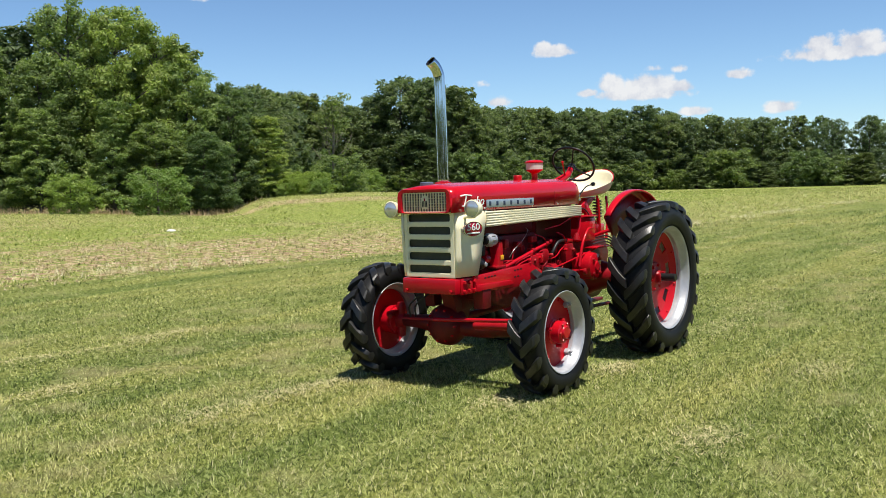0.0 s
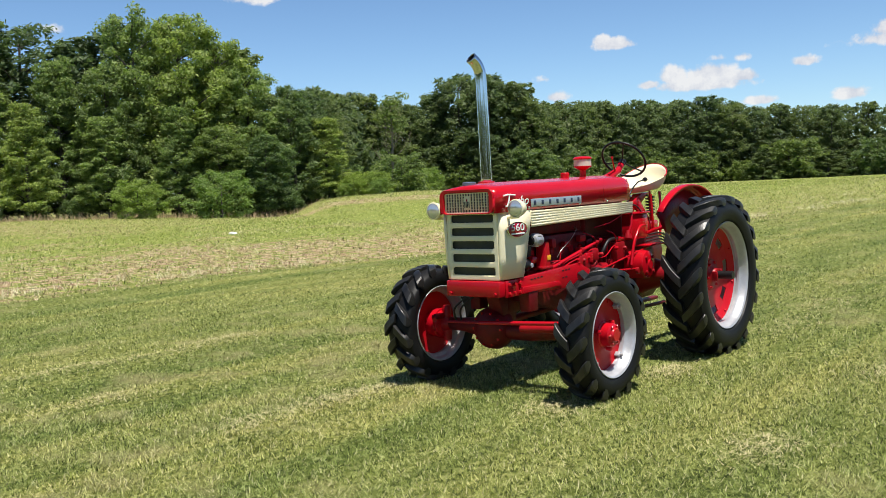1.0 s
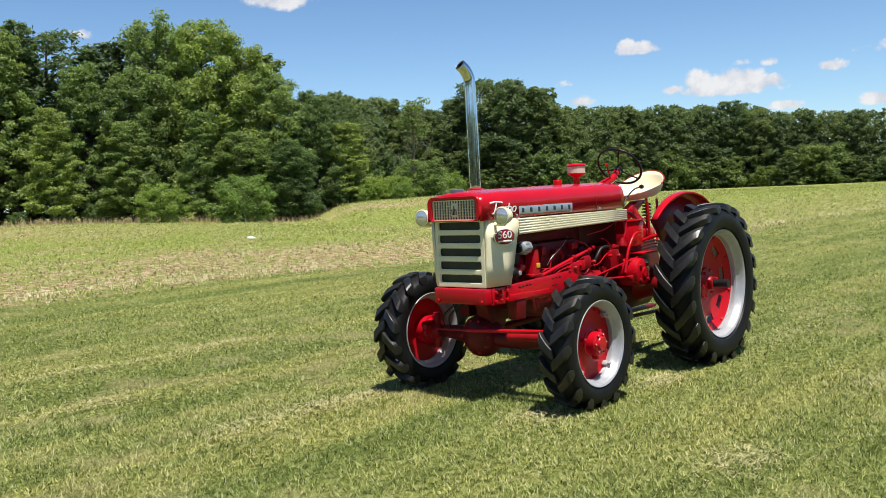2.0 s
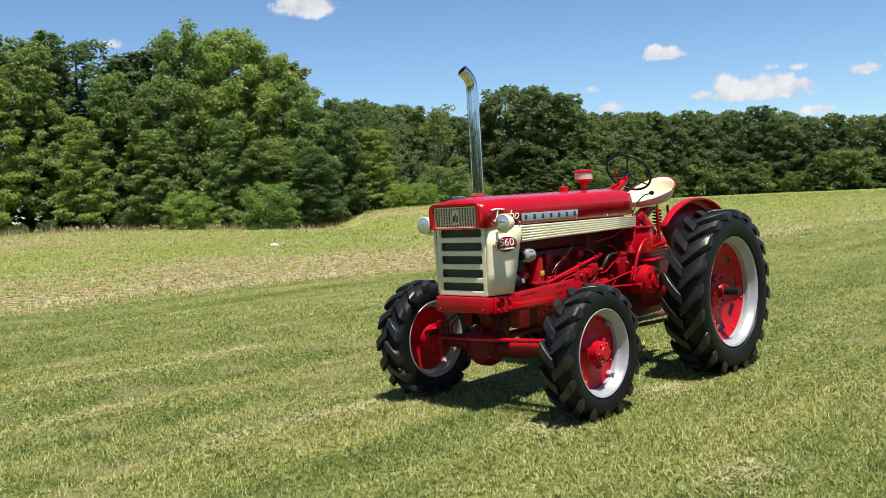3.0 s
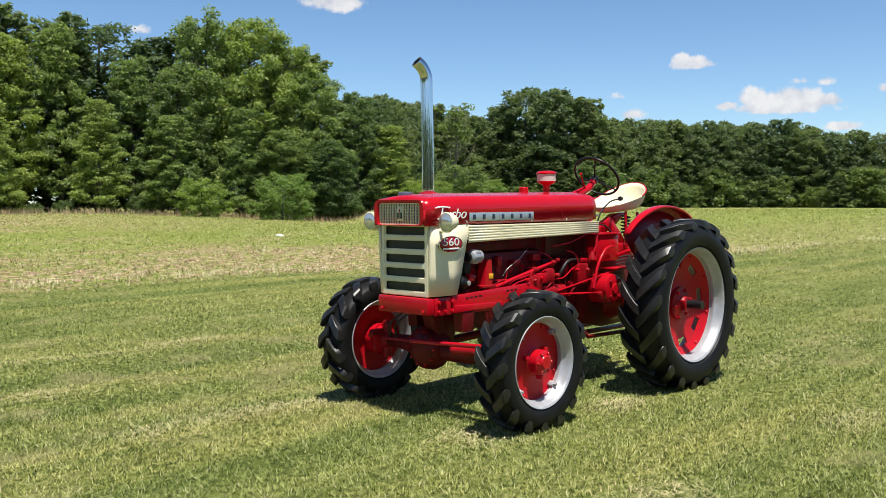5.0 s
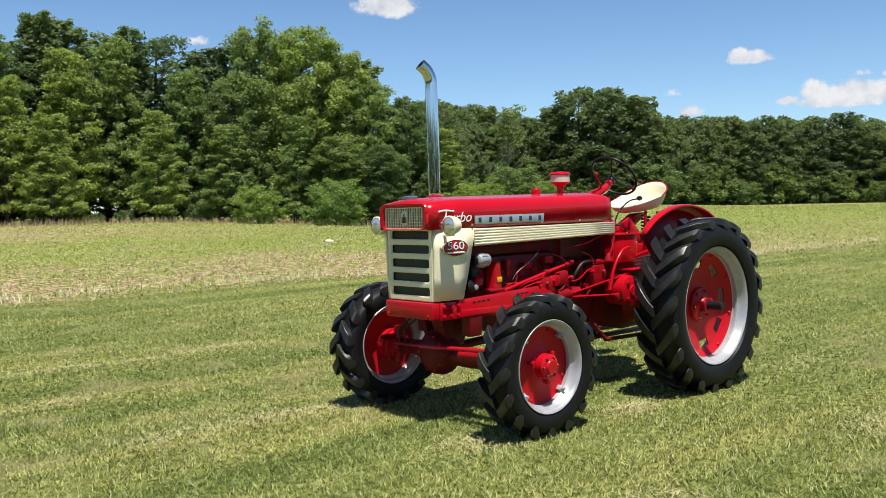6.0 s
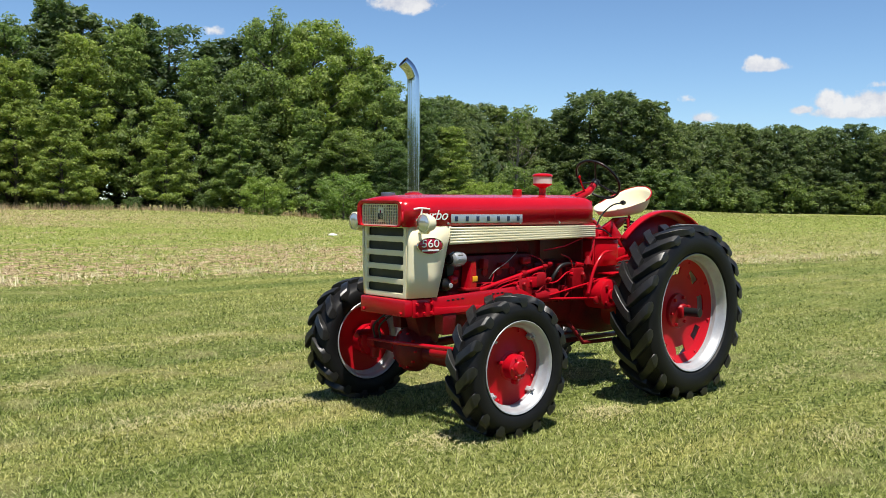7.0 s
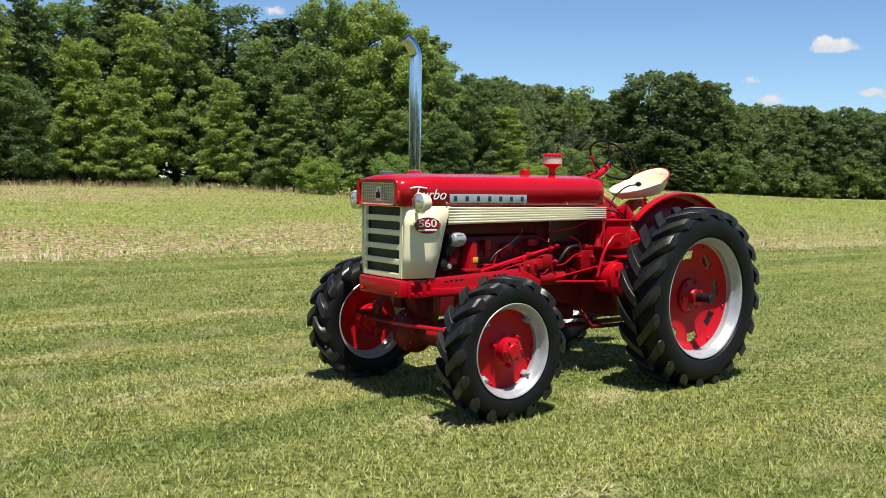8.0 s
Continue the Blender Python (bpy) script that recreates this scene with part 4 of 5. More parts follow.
# name plate and badge
for s in (1, -1):
    np_ = part("name_plate", box(B(), (1.768, s * 0.330, 1.509), (0.775, 0.008, 0.064), 0.003), PLATE, tractor, "brushed metal name plate")
    for k in range(7):
        part("letter_bar", box(B(), (2.105 - 0.112 * k, s * 0.335, 1.509), (0.030, 0.004, 0.036), 0.001), NAVY, np_)
    script = words("urbo", tractor, 0.105, (0, 0, 0), WHITE, (1.12, 1.0), 0.35, "script_lettering")
    script.location, script.rotation_euler = (2.305, s * 0.3275, 1.532), (0, 0, 0 if s > 0 else math.pi)
    script["label"] = "white script lettering"
    bar = part("letter_stroke", tube(B(), arc([(2.50, s * 0.308, 1.578), (2.44, s * 0.314, 1.586), (2.36, s * 0.322, 1.580)], 6), 0.006, 6), WHITE, script)
    bar.matrix_parent_inverse = script.matrix_basis.inverted()
    bar = part("letter_stroke", tube(B(), arc([(2.425, s * 0.314, 1.582), (2.435, s * 0.313, 1.54), (2.455, s * 0.311, 1.500), (2.475, s * 0.309, 1.498)], 6), 0.006, 6), WHITE, script)
    bar.matrix_parent_inverse = script.matrix_basis.inverted()
    badge = part("badge", lathe(B(), [(0.0, 0.008), (0.105, 0.008), (0.113, 0.003), (0.113, -0.004)], "y", (0, 0, 0), 40), MAROON, tractor, "oval maroon badge")
    words("560", badge, 0.080, (0, 0.010, 0.014 / 0.53), WHITE, (1.3, 1 / 0.53))
    part("badge_bar", box(B(), (0, 0.010, -0.033 / 0.53), (0.15, 0.004, 0.012 / 0.53), 0.0005), WHITE, badge)
    part("badge_rim", lathe(B(), [(0.107, 0.008), (0.109, 0.0105), (0.113, 0.0105), (0.115, 0.006), (0.113, 0.0)], "y", (0, 0, 0), 40), CHROME, badge)
    badge.location, badge.scale, badge.rotation_euler = (2.352, s * 0.319, 1.312), (1, 1, 0.53), (0, 0, radians(-8) if s > 0 else math.pi + radians(8))

# frame, bolster and engine
bm = box(B(), (2.395, 0, 0.856), (0.29, 0.53, 0.125), 0.012)
part("bolster", bm, RED, tractor)
for y in (-0.22, 0.22):
    part("bolt", lathe(B(), [(0, 2.555), (0.012, 2.555), (0.014, 2.551), (0.014, 2.53)], "x", (0, y, 0.82), 6), RED, tractor)
for s in (1, -1):
    part("front_bracket", box(B(), (2.375, s * 0.272, 0.852), (0.20, 0.016, 0.13), 0.004), RED, tractor)
    for i in range(3):
        for j in range(2):
            part("bolt", lathe(B(), [(0, 0.300), (0.012, 0.300), (0.014, 0.296), (0.014, 0.27)], "y", (2.44 - 0.07 * i, 0, 0.885 - 0.07 * j), 6) if s > 0 else
                 lathe(B(), [(0, -0.300), (0.012, -0.300), (0.014, -0.296), (0.014, -0.27)], "y", (2.44 - 0.07 * i, 0, 0.885 - 0.07 * j), 6), RED, tractor)
    # channel rail with slots
    outline = [(2.30, 0.925), (1.40, 0.962), (1.30, 0.925), (1.16, 0.86), (1.16, 0.81), (1.30, 0.775), (1.72, 0.770), (2.30, 0.795)]
    part("side_rail", prism(B(), outline, "y", s * 0.272, s * 0.292, 0.004), RED, tractor)
    part("rail_flange", prism(B(), [(2.29, 0.852), (1.74, 0.842), (1.70, 0.80), (2.29, 0.800)], "y", s * 0.292, s * 0.306, 0.003), RED, tractor)
    for x, z in ((2.14, 0.897), (2.09, 0.899), (2.04, 0.901), (1.99, 0.903), (1.66, 0.918), (1.61, 0.920), (1.56, 0.922), (1.66, 0.86), (1.61, 0.862)):
        part("rail_slot", box(B(), (x, s * 0.2925, z), (0.030, 0.002, 0.012), 0.0008), BLACK, tractor)
    part("axle_hanger", prism(B(), [(2.20, 0.80), (2.06, 0.80), (2.075, 0.64), (2.185, 0.64)], "y", s * 0.20, s * 0.30, 0.008), SHADED_CAST, tractor)

block = part("engine_block", box(B(), (1.55, 0, 1.00), (1.00, 0.34, 0.44), 0.03), SHADED_CAST, tractor)
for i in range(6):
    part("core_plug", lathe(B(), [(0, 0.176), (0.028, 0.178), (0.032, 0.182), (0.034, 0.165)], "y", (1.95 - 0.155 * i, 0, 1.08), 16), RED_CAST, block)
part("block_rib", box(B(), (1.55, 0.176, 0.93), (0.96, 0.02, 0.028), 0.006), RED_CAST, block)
part("cylinder_head", box(B(), (1.57, 0, 1.275), (0.96, 0.30, 0.10), 0.02), SHADED_CAST, tractor)
part("valve_cover", box(B(), (1.57, 0, 1.37), (0.90, 0.20, 0.10), 0.03), SHADED_CAST, tractor)
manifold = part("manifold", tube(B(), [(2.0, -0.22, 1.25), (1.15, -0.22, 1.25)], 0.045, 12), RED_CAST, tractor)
part("oil_pan", prism(B(), [(2.05, 0.80), (1.05, 0.80), (1.05, 0.62), (1.20, 0.56), (1.60, 0.58), (2.05, 0.70)], "y", -0.15, 0.15, 0.02), SHADED_CAST, tractor)
part("radiator", box(B(), (2.38, 0, 1.18), (0.12, 0.46, 0.50), 0.01), BLACK, tractor)
part("fan_shroud", box(B(), (2.27, 0, 1.18), (0.10, 0.44, 0.48), 0.03), BLACK, tractor)

# alternator, filters and pumps on the engine's flank
alt = part("alternator", lathe(B(), [(0, -0.07), (0.040, -0.07), (0.050, -0.055), (0.050, -0.02), (0.053, -0.015), (0.053, 0.028), (0.048, 0.045), (0.028, 0.058), (0.0, 0.058)], "x", (2.055, 0.288, 1.205), 28), SILVER, tractor, "bright aluminium alternator")
for i in range(10):
    t = 2 * math.pi * i / 10
    part("cooling_rib", box(B(), (2.055, 0.288 + 0.053 * math.cos(t), 1.205 + 0.053 * math.sin(t)), (0.05, 0.008, 0.008), 0.002), STEEL, alt)
part("pulley", lathe(B(), [(0, 2.135), (0.03, 2.135), (0.036, 2.13), (0.028, 2.125), (0.036, 2.12), (0.0, 2.12)], "x", (0, 0.288, 1.205), 20), BLACK, alt)
part("alternator_bracket", prism(B(), [(2.10, 1.16), (2.02, 1.16), (2.03, 1.02), (2.09, 1.02)], "y", 0.20, 0.225, 0.004), BLACK, tractor)
pump = part("water_pump", lathe(B(), [(0, -0.05), (0.04, -0.045), (0.05, -0.01), (0.05, 0.03), (0.03, 0.05), (0, 0.05)], "x", (2.115, 0.225, 1.01), 20), BLACK, tractor)
part("pump_head", lathe(B(), [(0, -0.035), (0.032, -0.03), (0.036, 0.0), (0.03, 0.03), (0, 0.035)], "x", (2.06, 0.25, 1.045), 16), RED, pump)
part("pump_cap", lathe(B(), [(0, 0.02), (0.018, 0.018), (0.022, 0.0), (0.0, -0.02)], "y", (2.10, 0.262, 1.005), 16), SILVER, pump)
filt = part("oil_filter", loft(B(), [[(1.865 + (w * c), 0.235 + 0.045 * q, z) for c, q in ((-1, -1), (1, -1), (1, 0.6), (0.7, 1), (-0.7, 1), (-1, 0.6))] for w, z in ((0.048, 0.955), (0.046, 0.99), (0.041, 1.08), (0.034, 1.165), (0.030, 1.178))]), RED, tractor, "red tapered filter housing")
part("decal", box(B(), (1.852, 0.283, 1.045), (0.052, 0.003, 0.040), 0.0008), YELLOW, filt, "small yellow warning decal")
part("filter_base", box(B(), (1.875, 0.235, 0.965), (0.16, 0.10, 0.022), 0.005), RED_CAST, filt)
shaft = part("steering_shaft", tube(B(), [(1.90, 0.262, 0.93), (1.40, 0.258, 1.032), (1.00, 0.25, 1.112)], 0.016, 12), RED, tractor)
for x, z in ((1.02, 1.108), (0.96, 1.125), (1.27, 1.06)):
    part("universal_joint", lathe(B(), [(0, -0.03), (0.022, -0.026), (0.026, 0), (0.022, 0.026), (0, 0.03)], "x", (x, 0.25, z), 14), RED_CAST, shaft)
part("shaft_support", box(B(), (1.27, 0.225, 1.03), (0.05, 0.06, 0.10), 0.01), RED_CAST, tractor)
inj = part("injection_pump", box(B(), (1.27, 0.225, 0.95), (0.17, 0.12, 0.14), 0.02), RED_CAST, tractor)
part("pump_flange", lathe(B(), [(0, 0.05), (0.05, 0.05), (0.055, 0.0), (0.0, 0.0)], "x", (1.34, 0.225, 0.95), 20), RED, inj)
part("sediment_bowl", lathe(B(), [(0, 0.05), (0.024, 0.046), (0.028, 0.02), (0.022, 0.0), (0, -0.004)], "z", (1.33, 0.255, 1.005), 18), RED, inj)
part("governor", box(B(), (1.07, 0.22, 1.0), (0.13, 0.12, 0.13), 0.03), RED_CAST, tractor)
part("pedestal", box(B(), (1.20, 0.272, 0.985), (0.12, 0.03, 0.09), 0.008), RED, tractor)
part("starter", tube(B(), [(1.15, 0.23, 0.86), (0.85, 0.23, 0.86)], 0.055, 18), RED_CAST, tractor)
for k, pts in enumerate(([(1.62, 0.26, 0.955), (1.55, 0.27, 0.99), (1.38, 0.27, 1.02), (1.30, 0.26, 1.03)], [(1.60, 0.265, 0.94), (1.52, 0.275, 0.97), (1.36, 0.275, 0.995), (1.22, 0.26, 1.0)],
                         [(1.05, 0.26, 0.965), (0.88, 0.265, 0.972), (0.74, 0.265, 1.045), (0.64, 0.25, 1.05)], [(1.75, 0.2, 1.0), (1.70, 0.24, 1.0), (1.66, 0.25, 1.0), (1.62, 0.25, 1.0)])):
    part("fuel_line", tube(B(), arc(pts, 5), 0.006, 8), RED, tractor)
part("wire", tube(B(), arc([(1.66, 0.24, 1.03), (1.62, 0.26, 1.09), (1.47, 0.26, 1.165), (1.34, 0.24, 1.24), (1.30, 0.2, 1.27)], 6), 0.0028, 6), STEEL, tractor, "pale wire")
part("wire", tube(B(), arc([(1.64, 0.22, 0.96), (1.63, 0.25, 1.02), (1.60, 0.24, 1.09)], 6), 0.005, 6), RED, tractor)
part("radiator_hose", tube(B(), arc([(0.90, 0.22, 0.96), (0.885, 0.25, 1.03), (0.82, 0.26, 1.10), (0.72, 0.255, 1.118), (0.58, 0.24, 1.11)], 6), 0.016, 12), WIRE, tractor, "black rubber hose")
part("hose_end", tube(B(), [(0.62, 0.245, 1.112), (0.50, 0.235, 1.105)], [0.027, 0.024], 12), RED, tractor)
part("throttle_rod", tube(B(), [(1.0, 0.23, 1.24), (0.80, 0.28, 1.27), (0.46, 0.30, 1.37)], 0.006, 8), RED, tractor)

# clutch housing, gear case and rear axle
part("clutch_housing", loft(B(), [[(x, w * c, 0.86 + h * d) for c, d in ((-0.75, -0.7), (-0.45, -1), (0.45, -1), (0.75, -0.7), (1, 0.45), (0.8, 1), (-0.8, 1), (-1, 0.45))] for x, w, h in ((1.06, 0.22, 0.27), (0.98, 0.23, 0.28), (0.96, 0.20, 0.25), (0.70, 0.185, 0.23), (0.55, 0.20, 0.27))]), SHADED_CAST, tractor)
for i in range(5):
    part("housing_rib", box(B(), (0.62 + 0.085 * i, 0.20, 0.92), (0.018, 0.05, 0.26), 0.005), SHADED_CAST, tractor)
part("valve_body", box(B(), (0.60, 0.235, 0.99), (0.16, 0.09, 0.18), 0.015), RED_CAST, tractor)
part("gear_case", loft(B(), [[(x, w * c, z0 + h * d) for c, d in ((-0.75, -0.75), (-0.5, -1), (0.5, -1), (0.75, -0.75), (1, 0.4), (0.8, 1), (-0.8, 1), (-1, 0.4))] for x, w, h, z0 in ((0.56, 0.21, 0.28, 0.85), (0.40, 0.24, 0.31, 0.83), (0.1, 0.26, 0.34, 0.80), (-0.32, 0.25, 0.33, 0.80), (-0.38, 0.20, 0.27, 0.80))]), SHADED_CAST, tractor)
part("hydraulic_box", box(B(), (0.22, 0.12, 1.20), (0.34, 0.34, 0.24), 0.02), RED, tractor)
part("box_lid", box(B(), (0.22, 0.12, 1.33), (0.37, 0.37, 0.018), 0.005), RED, tractor)
brake = part("brake_cover", lathe(B(), [(0, 0.055), (0.04, 0.055), (0.05, 0.045), (0.105, 0.040), (0.128, 0.030), (0.135, 0.0), (0.135, -0.16)], "y", (0.33, 0.385, 0.845), 36), RED, tractor)
for i in range(4):
    t = radians(45 + 90 * i)
    part("brake_bolt", lathe(B(), [(0, 0.056), (0.014, 0.056), (0.016, 0.05), (0.016, 0.03)], "y", (0.33 + 0.095 * math.cos(t), 0.385, 0.845 + 0.095 * math.sin(t)), 8), RED_CAST, brake)
part("brake_slot", box(B(), (0.27, 0.428, 0.84), (0.030, 0.004, 0.06), 0.001), BLACK, brake)
part("brake_arm", tube(B(), arc([(0.27, 0.34, 1.215), (0.36, 0.345, 1.19), (0.48, 0.35, 1.06), (0.55, 0.35, 0.86)], 6), [0.014] * 19, 10), RED, tractor)
part("arm_head", box(B(), (0.25, 0.335, 1.215), (0.09, 0.04, 0.016), 0.005), RED, tractor)
part("clutch_rod", tube(B(), [(0.98, 0.28, 0.865), (0.10, 0.36, 1.02)], 0.008, 8), RED, tractor)
part("brake_rod", tube(B(), [(0.98, 0.27, 0.835), (0.42, 0.36, 0.815)], 0.010, 8), RED, tractor)
part("rod_end", lathe(B(), [(0, 0.02), (0.03, 0.015), (0.034, 0), (0.03, -0.015), (0, -0.02)], "y", (0.46, 0.37, 0.80), 14), RED_CAST, tractor)
part("control_lever", tube(B(), [(0.50, 0.30, 1.13), (0.46, 0.32, 1.24), (0.43, 0.31, 1.37)], [0.014, 0.011, 0.010], 8), RED, tractor)
part("lever_boot", lathe(B(), [(0.036, 0.0), (0.030, 0.03), (0.012, 0.07), (0, 0.072)], "z", (0.50, 0.30, 1.11), 14), RED_CAST, tractor)
part("foot_platform", box(B(), (0.10, 0.33, 1.02), (0.40, 0.16, 0.014), 0.004), RED, tractor)
part("platform_post", tube(B(), [(0.42, 0.29, 1.33), (0.44, 0.30, 1.10)], 0.012, 8), RED, tractor)
for i in range(4):
    part("hose", tube(B(), arc([(0.02, 0.24, 1.10 - 0.03 * i), (-0.08, 0.34, 1.12 - 0.03 * i), (-0.18, 0.38, 1.06 - 0.03 * i), (-0.25, 0.36, 0.98 - 0.02 * i)], 5), 0.008, 8), WIRE, tractor)
for s in (1, -1):
    prof = [(0.20, 0.20), (0.17, 0.25), (0.12, 0.42), (0.10, 0.55), (0.13, 0.56), (0.13, 0.60), (0.055, 0.60), (0.05, 0.88)]
    part("axle_housing", lathe(B(), [(r, s * a) for r, a in prof], "y", (0, 0, 0.722), 28), RED_CAST, tractor)
part("drawbar", box(B(), (-0.05, 0, 0.40), (1.15, 0.075, 0.032), 0.006), SHADED_CAST, tractor)
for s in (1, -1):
    part("drawbar_hanger", tube(B(), [(0.55, s * 0.10, 0.62), (0.50, s * 0.26, 0.42), (-0.30, s * 0.26, 0.40)], 0.018, 8), SHADED_CAST, tractor)

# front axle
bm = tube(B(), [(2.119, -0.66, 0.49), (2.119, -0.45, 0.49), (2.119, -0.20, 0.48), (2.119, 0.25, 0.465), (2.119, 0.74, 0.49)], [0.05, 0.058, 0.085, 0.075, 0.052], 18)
part("front_axle", bm, SHADED_CAST, tractor)
diff = part("differential", lathe(B(), [(0, -0.16), (0.08, -0.15), (0.14, -0.11), (0.175, -0.04), (0.182, 0.0), (0.165, 0.07), (0.12, 0.12), (0.06, 0.14), (0, 0.145)], "x", (2.13, -0.105, 0.485), 30), SHADED_CAST, tractor)
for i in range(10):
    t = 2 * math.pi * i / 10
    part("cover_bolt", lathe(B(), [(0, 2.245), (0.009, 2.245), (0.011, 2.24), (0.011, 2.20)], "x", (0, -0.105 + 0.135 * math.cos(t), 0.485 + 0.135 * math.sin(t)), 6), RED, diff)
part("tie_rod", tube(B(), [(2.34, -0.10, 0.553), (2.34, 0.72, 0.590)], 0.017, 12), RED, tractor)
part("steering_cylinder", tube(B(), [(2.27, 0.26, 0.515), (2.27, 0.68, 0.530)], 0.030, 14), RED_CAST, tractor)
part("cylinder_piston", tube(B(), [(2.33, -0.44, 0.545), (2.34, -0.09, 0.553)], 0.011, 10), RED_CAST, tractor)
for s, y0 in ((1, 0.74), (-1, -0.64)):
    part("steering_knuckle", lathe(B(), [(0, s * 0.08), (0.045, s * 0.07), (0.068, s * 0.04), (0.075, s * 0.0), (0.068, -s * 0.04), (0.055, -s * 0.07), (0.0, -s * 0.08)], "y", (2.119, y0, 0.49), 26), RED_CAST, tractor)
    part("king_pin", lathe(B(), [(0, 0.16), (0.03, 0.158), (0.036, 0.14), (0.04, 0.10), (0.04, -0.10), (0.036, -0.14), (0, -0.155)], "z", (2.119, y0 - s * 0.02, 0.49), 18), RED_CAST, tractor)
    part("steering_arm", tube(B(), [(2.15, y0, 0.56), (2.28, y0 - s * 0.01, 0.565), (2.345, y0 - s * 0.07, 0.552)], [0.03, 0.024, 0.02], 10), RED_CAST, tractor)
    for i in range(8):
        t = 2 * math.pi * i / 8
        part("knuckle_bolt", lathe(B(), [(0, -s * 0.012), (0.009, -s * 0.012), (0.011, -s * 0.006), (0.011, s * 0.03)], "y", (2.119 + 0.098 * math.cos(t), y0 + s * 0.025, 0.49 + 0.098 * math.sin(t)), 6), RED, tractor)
part("axle_support", box(B(), (2.02, -0.06, 0.70), (0.20, 0.20, 0.20), 0.03), SHADED_CAST, tractor)
part("pivot_bracket", prism(B(), [(2.26, 0.80), (1.92, 0.80), (2.00, 0.54), (2.16, 0.54)], "y", -0.10, 0.03, 0.015), SHADED_CAST, tractor)
part("drive_shaft", tube(B(), [(2.0, -0.17, 0.49), (1.2, -0.17, 0.52), (0.55, -0.12, 0.56)], 0.035, 12), SHADED_CAST, tractor)
part("transfer_case", box(B(), (0.55, -0.14, 0.58), (0.26, 0.26, 0.26), 0.04), SHADED_CAST, tractor)
part("hydraulic_hose", tube(B(), arc([(2.30, -0.32, 0.56), (2.32, -0.30, 0.66), (2.28, -0.22, 0.74), (2.20, -0.16, 0.80)], 5), 0.008, 8), WIRE, tractor)
part("hydraulic_hose", tube(B(), arc([(2.32, -0.36, 0.56), (2.34, -0.35, 0.66), (2.30, -0.26, 0.75), (2.22, -0.2, 0.80)], 5), 0.008, 8), WIRE, tractor)

# fenders
for s in (1, -1):
    rings, plate = [], []
    for k in range(25):
        a = radians(46 + 116 * k / 24)
        c, z = math.cos(a), math.sin(a)
        row = []
        out = 0.590 + 0.058 * min(1.0, k / 13)
        plate.append([(c * (0.855 + dr) - 0.235, s * y, 0.726 + z * (0.855 + dr)) for y, dr in ((0.515, -0.36), (0.517, -0.05))])
        for y, dr in ((0.517, -0.05), (0.521, -0.020), (0.530, -0.006), (0.545, 0.0), (out - 0.018, 0.0), (out - 0.004, -0.005), (out, -0.022)):
            row.append((c * (0.855 + dr) - 0.235, s * y, 0.726 + z * (0.855 + dr)))
        rings.append(row)
    f = part("fender", loft(B(), rings, closed=False), RED, tractor, "red rounded rear fender")
    thicken(f, 0.006, 0.0)
    # plate in a darker red, painting in the shade below the crown
    thicken(part("fender_plate", loft(B(), plate, closed=False), RED_CAST, f), 0.005, 0.0)
    part("fender_brace", tube(B(), [(-0.02, s * 0.51, 1.20), (0.05, s * 0.36, 1.16), (0.08, s * 0.22, 1.10)], 0.018, 8), RED, tractor)

# steering
WHEEL = Vector((0.085, 0.065, 1.855))
tilt = Matrix.Rotation(radians(-48.8), 3, "Y")
axis = tilt @ Vector((0, 0, -1))
col = part("steering_column", tube(B(), [(0.52, 0.02, 1.60), (0.40, 0.03, 1.665), WHEEL + axis * 0.17, WHEEL + axis * 0.07], [0.05, 0.046, 0.034, 0.030], 16), RED, tractor)
part("column_collar", tube(B(), [WHEEL + axis * 0.075, WHEEL + axis * 0.045], [0.036, 0.034], 16), BLACK, col)
n, seg = 48, 10
rr = []
for k in range(n):
    q = 2 * math.pi * k / n
    u, side = tilt @ Vector((math.cos(q), math.sin(q), 0)), tilt @ Vector((0, 0, 1))
    rr.append([WHEEL + u * 0.221 + (u * math.cos(2 * math.pi * p / seg) + side * math.sin(2 * math.pi * p / seg)) * 0.0115 for p in range(seg)])
bm = loft(B(), rr + [rr[0]], caps=False)
bmesh.ops.remove_doubles(bm, verts=bm.verts, dist=1e-5)
wheel = part("steering_wheel", bm, BLACK, tractor, "black steering wheel")
for k in range(3):
    q = 2 * math.pi * k / 3 + 0.35
    part("spoke", tube(B(), arc([WHEEL + axis * 0.035, WHEEL + axis * 0.025 + tilt @ Vector((0.11 * math.cos(q), 0.11 * math.sin(q), 0)), WHEEL + tilt @ Vector((0.216 * math.cos(q), 0.216 * math.sin(q), 0))], 4), 0.0075, 8), BLACK, wheel)
part("wheel_hub", tube(B(), [WHEEL + axis * 0.055, WHEEL + axis * 0.04, WHEEL + axis * 0.02, WHEEL + axis * 0.012], [0.032, 0.04, 0.034, 0.016], 18), BLACK, wheel)

# seat
rings = []
for k, (r, z) in enumerate(((0.015, 1.545), (0.10, 1.548), (0.165, 1.560), (0.205, 1.592), (0.228, 1.635), (0.236, 1.665), (0.242, 1.672))):
    row = []
    q = (k / 6) ** 1.6
    for i in range(40):
        a = 2 * math.pi * i / 40
        back = max(0.0, -math.cos(a)) ** 1.3
        front = max(0.0, math.cos(a)) ** 1.2
        row.append((-0.385 + r * (1.06 + 0.14 * front) * math.cos(a) - 0.04 * back * q, r * 1.13 * math.sin(a), z + back * 0.125 * q - front * 0.075 * q - 0.018))
    rings.append(row)
bm = loft(B(), rings, caps=False)
bm.faces.new([v for v in bm.verts][:40])
seat = part("seat", bm, CREAM, tractor, "cream enamelled pan seat")
thicken(seat, 0.006, 1.0)
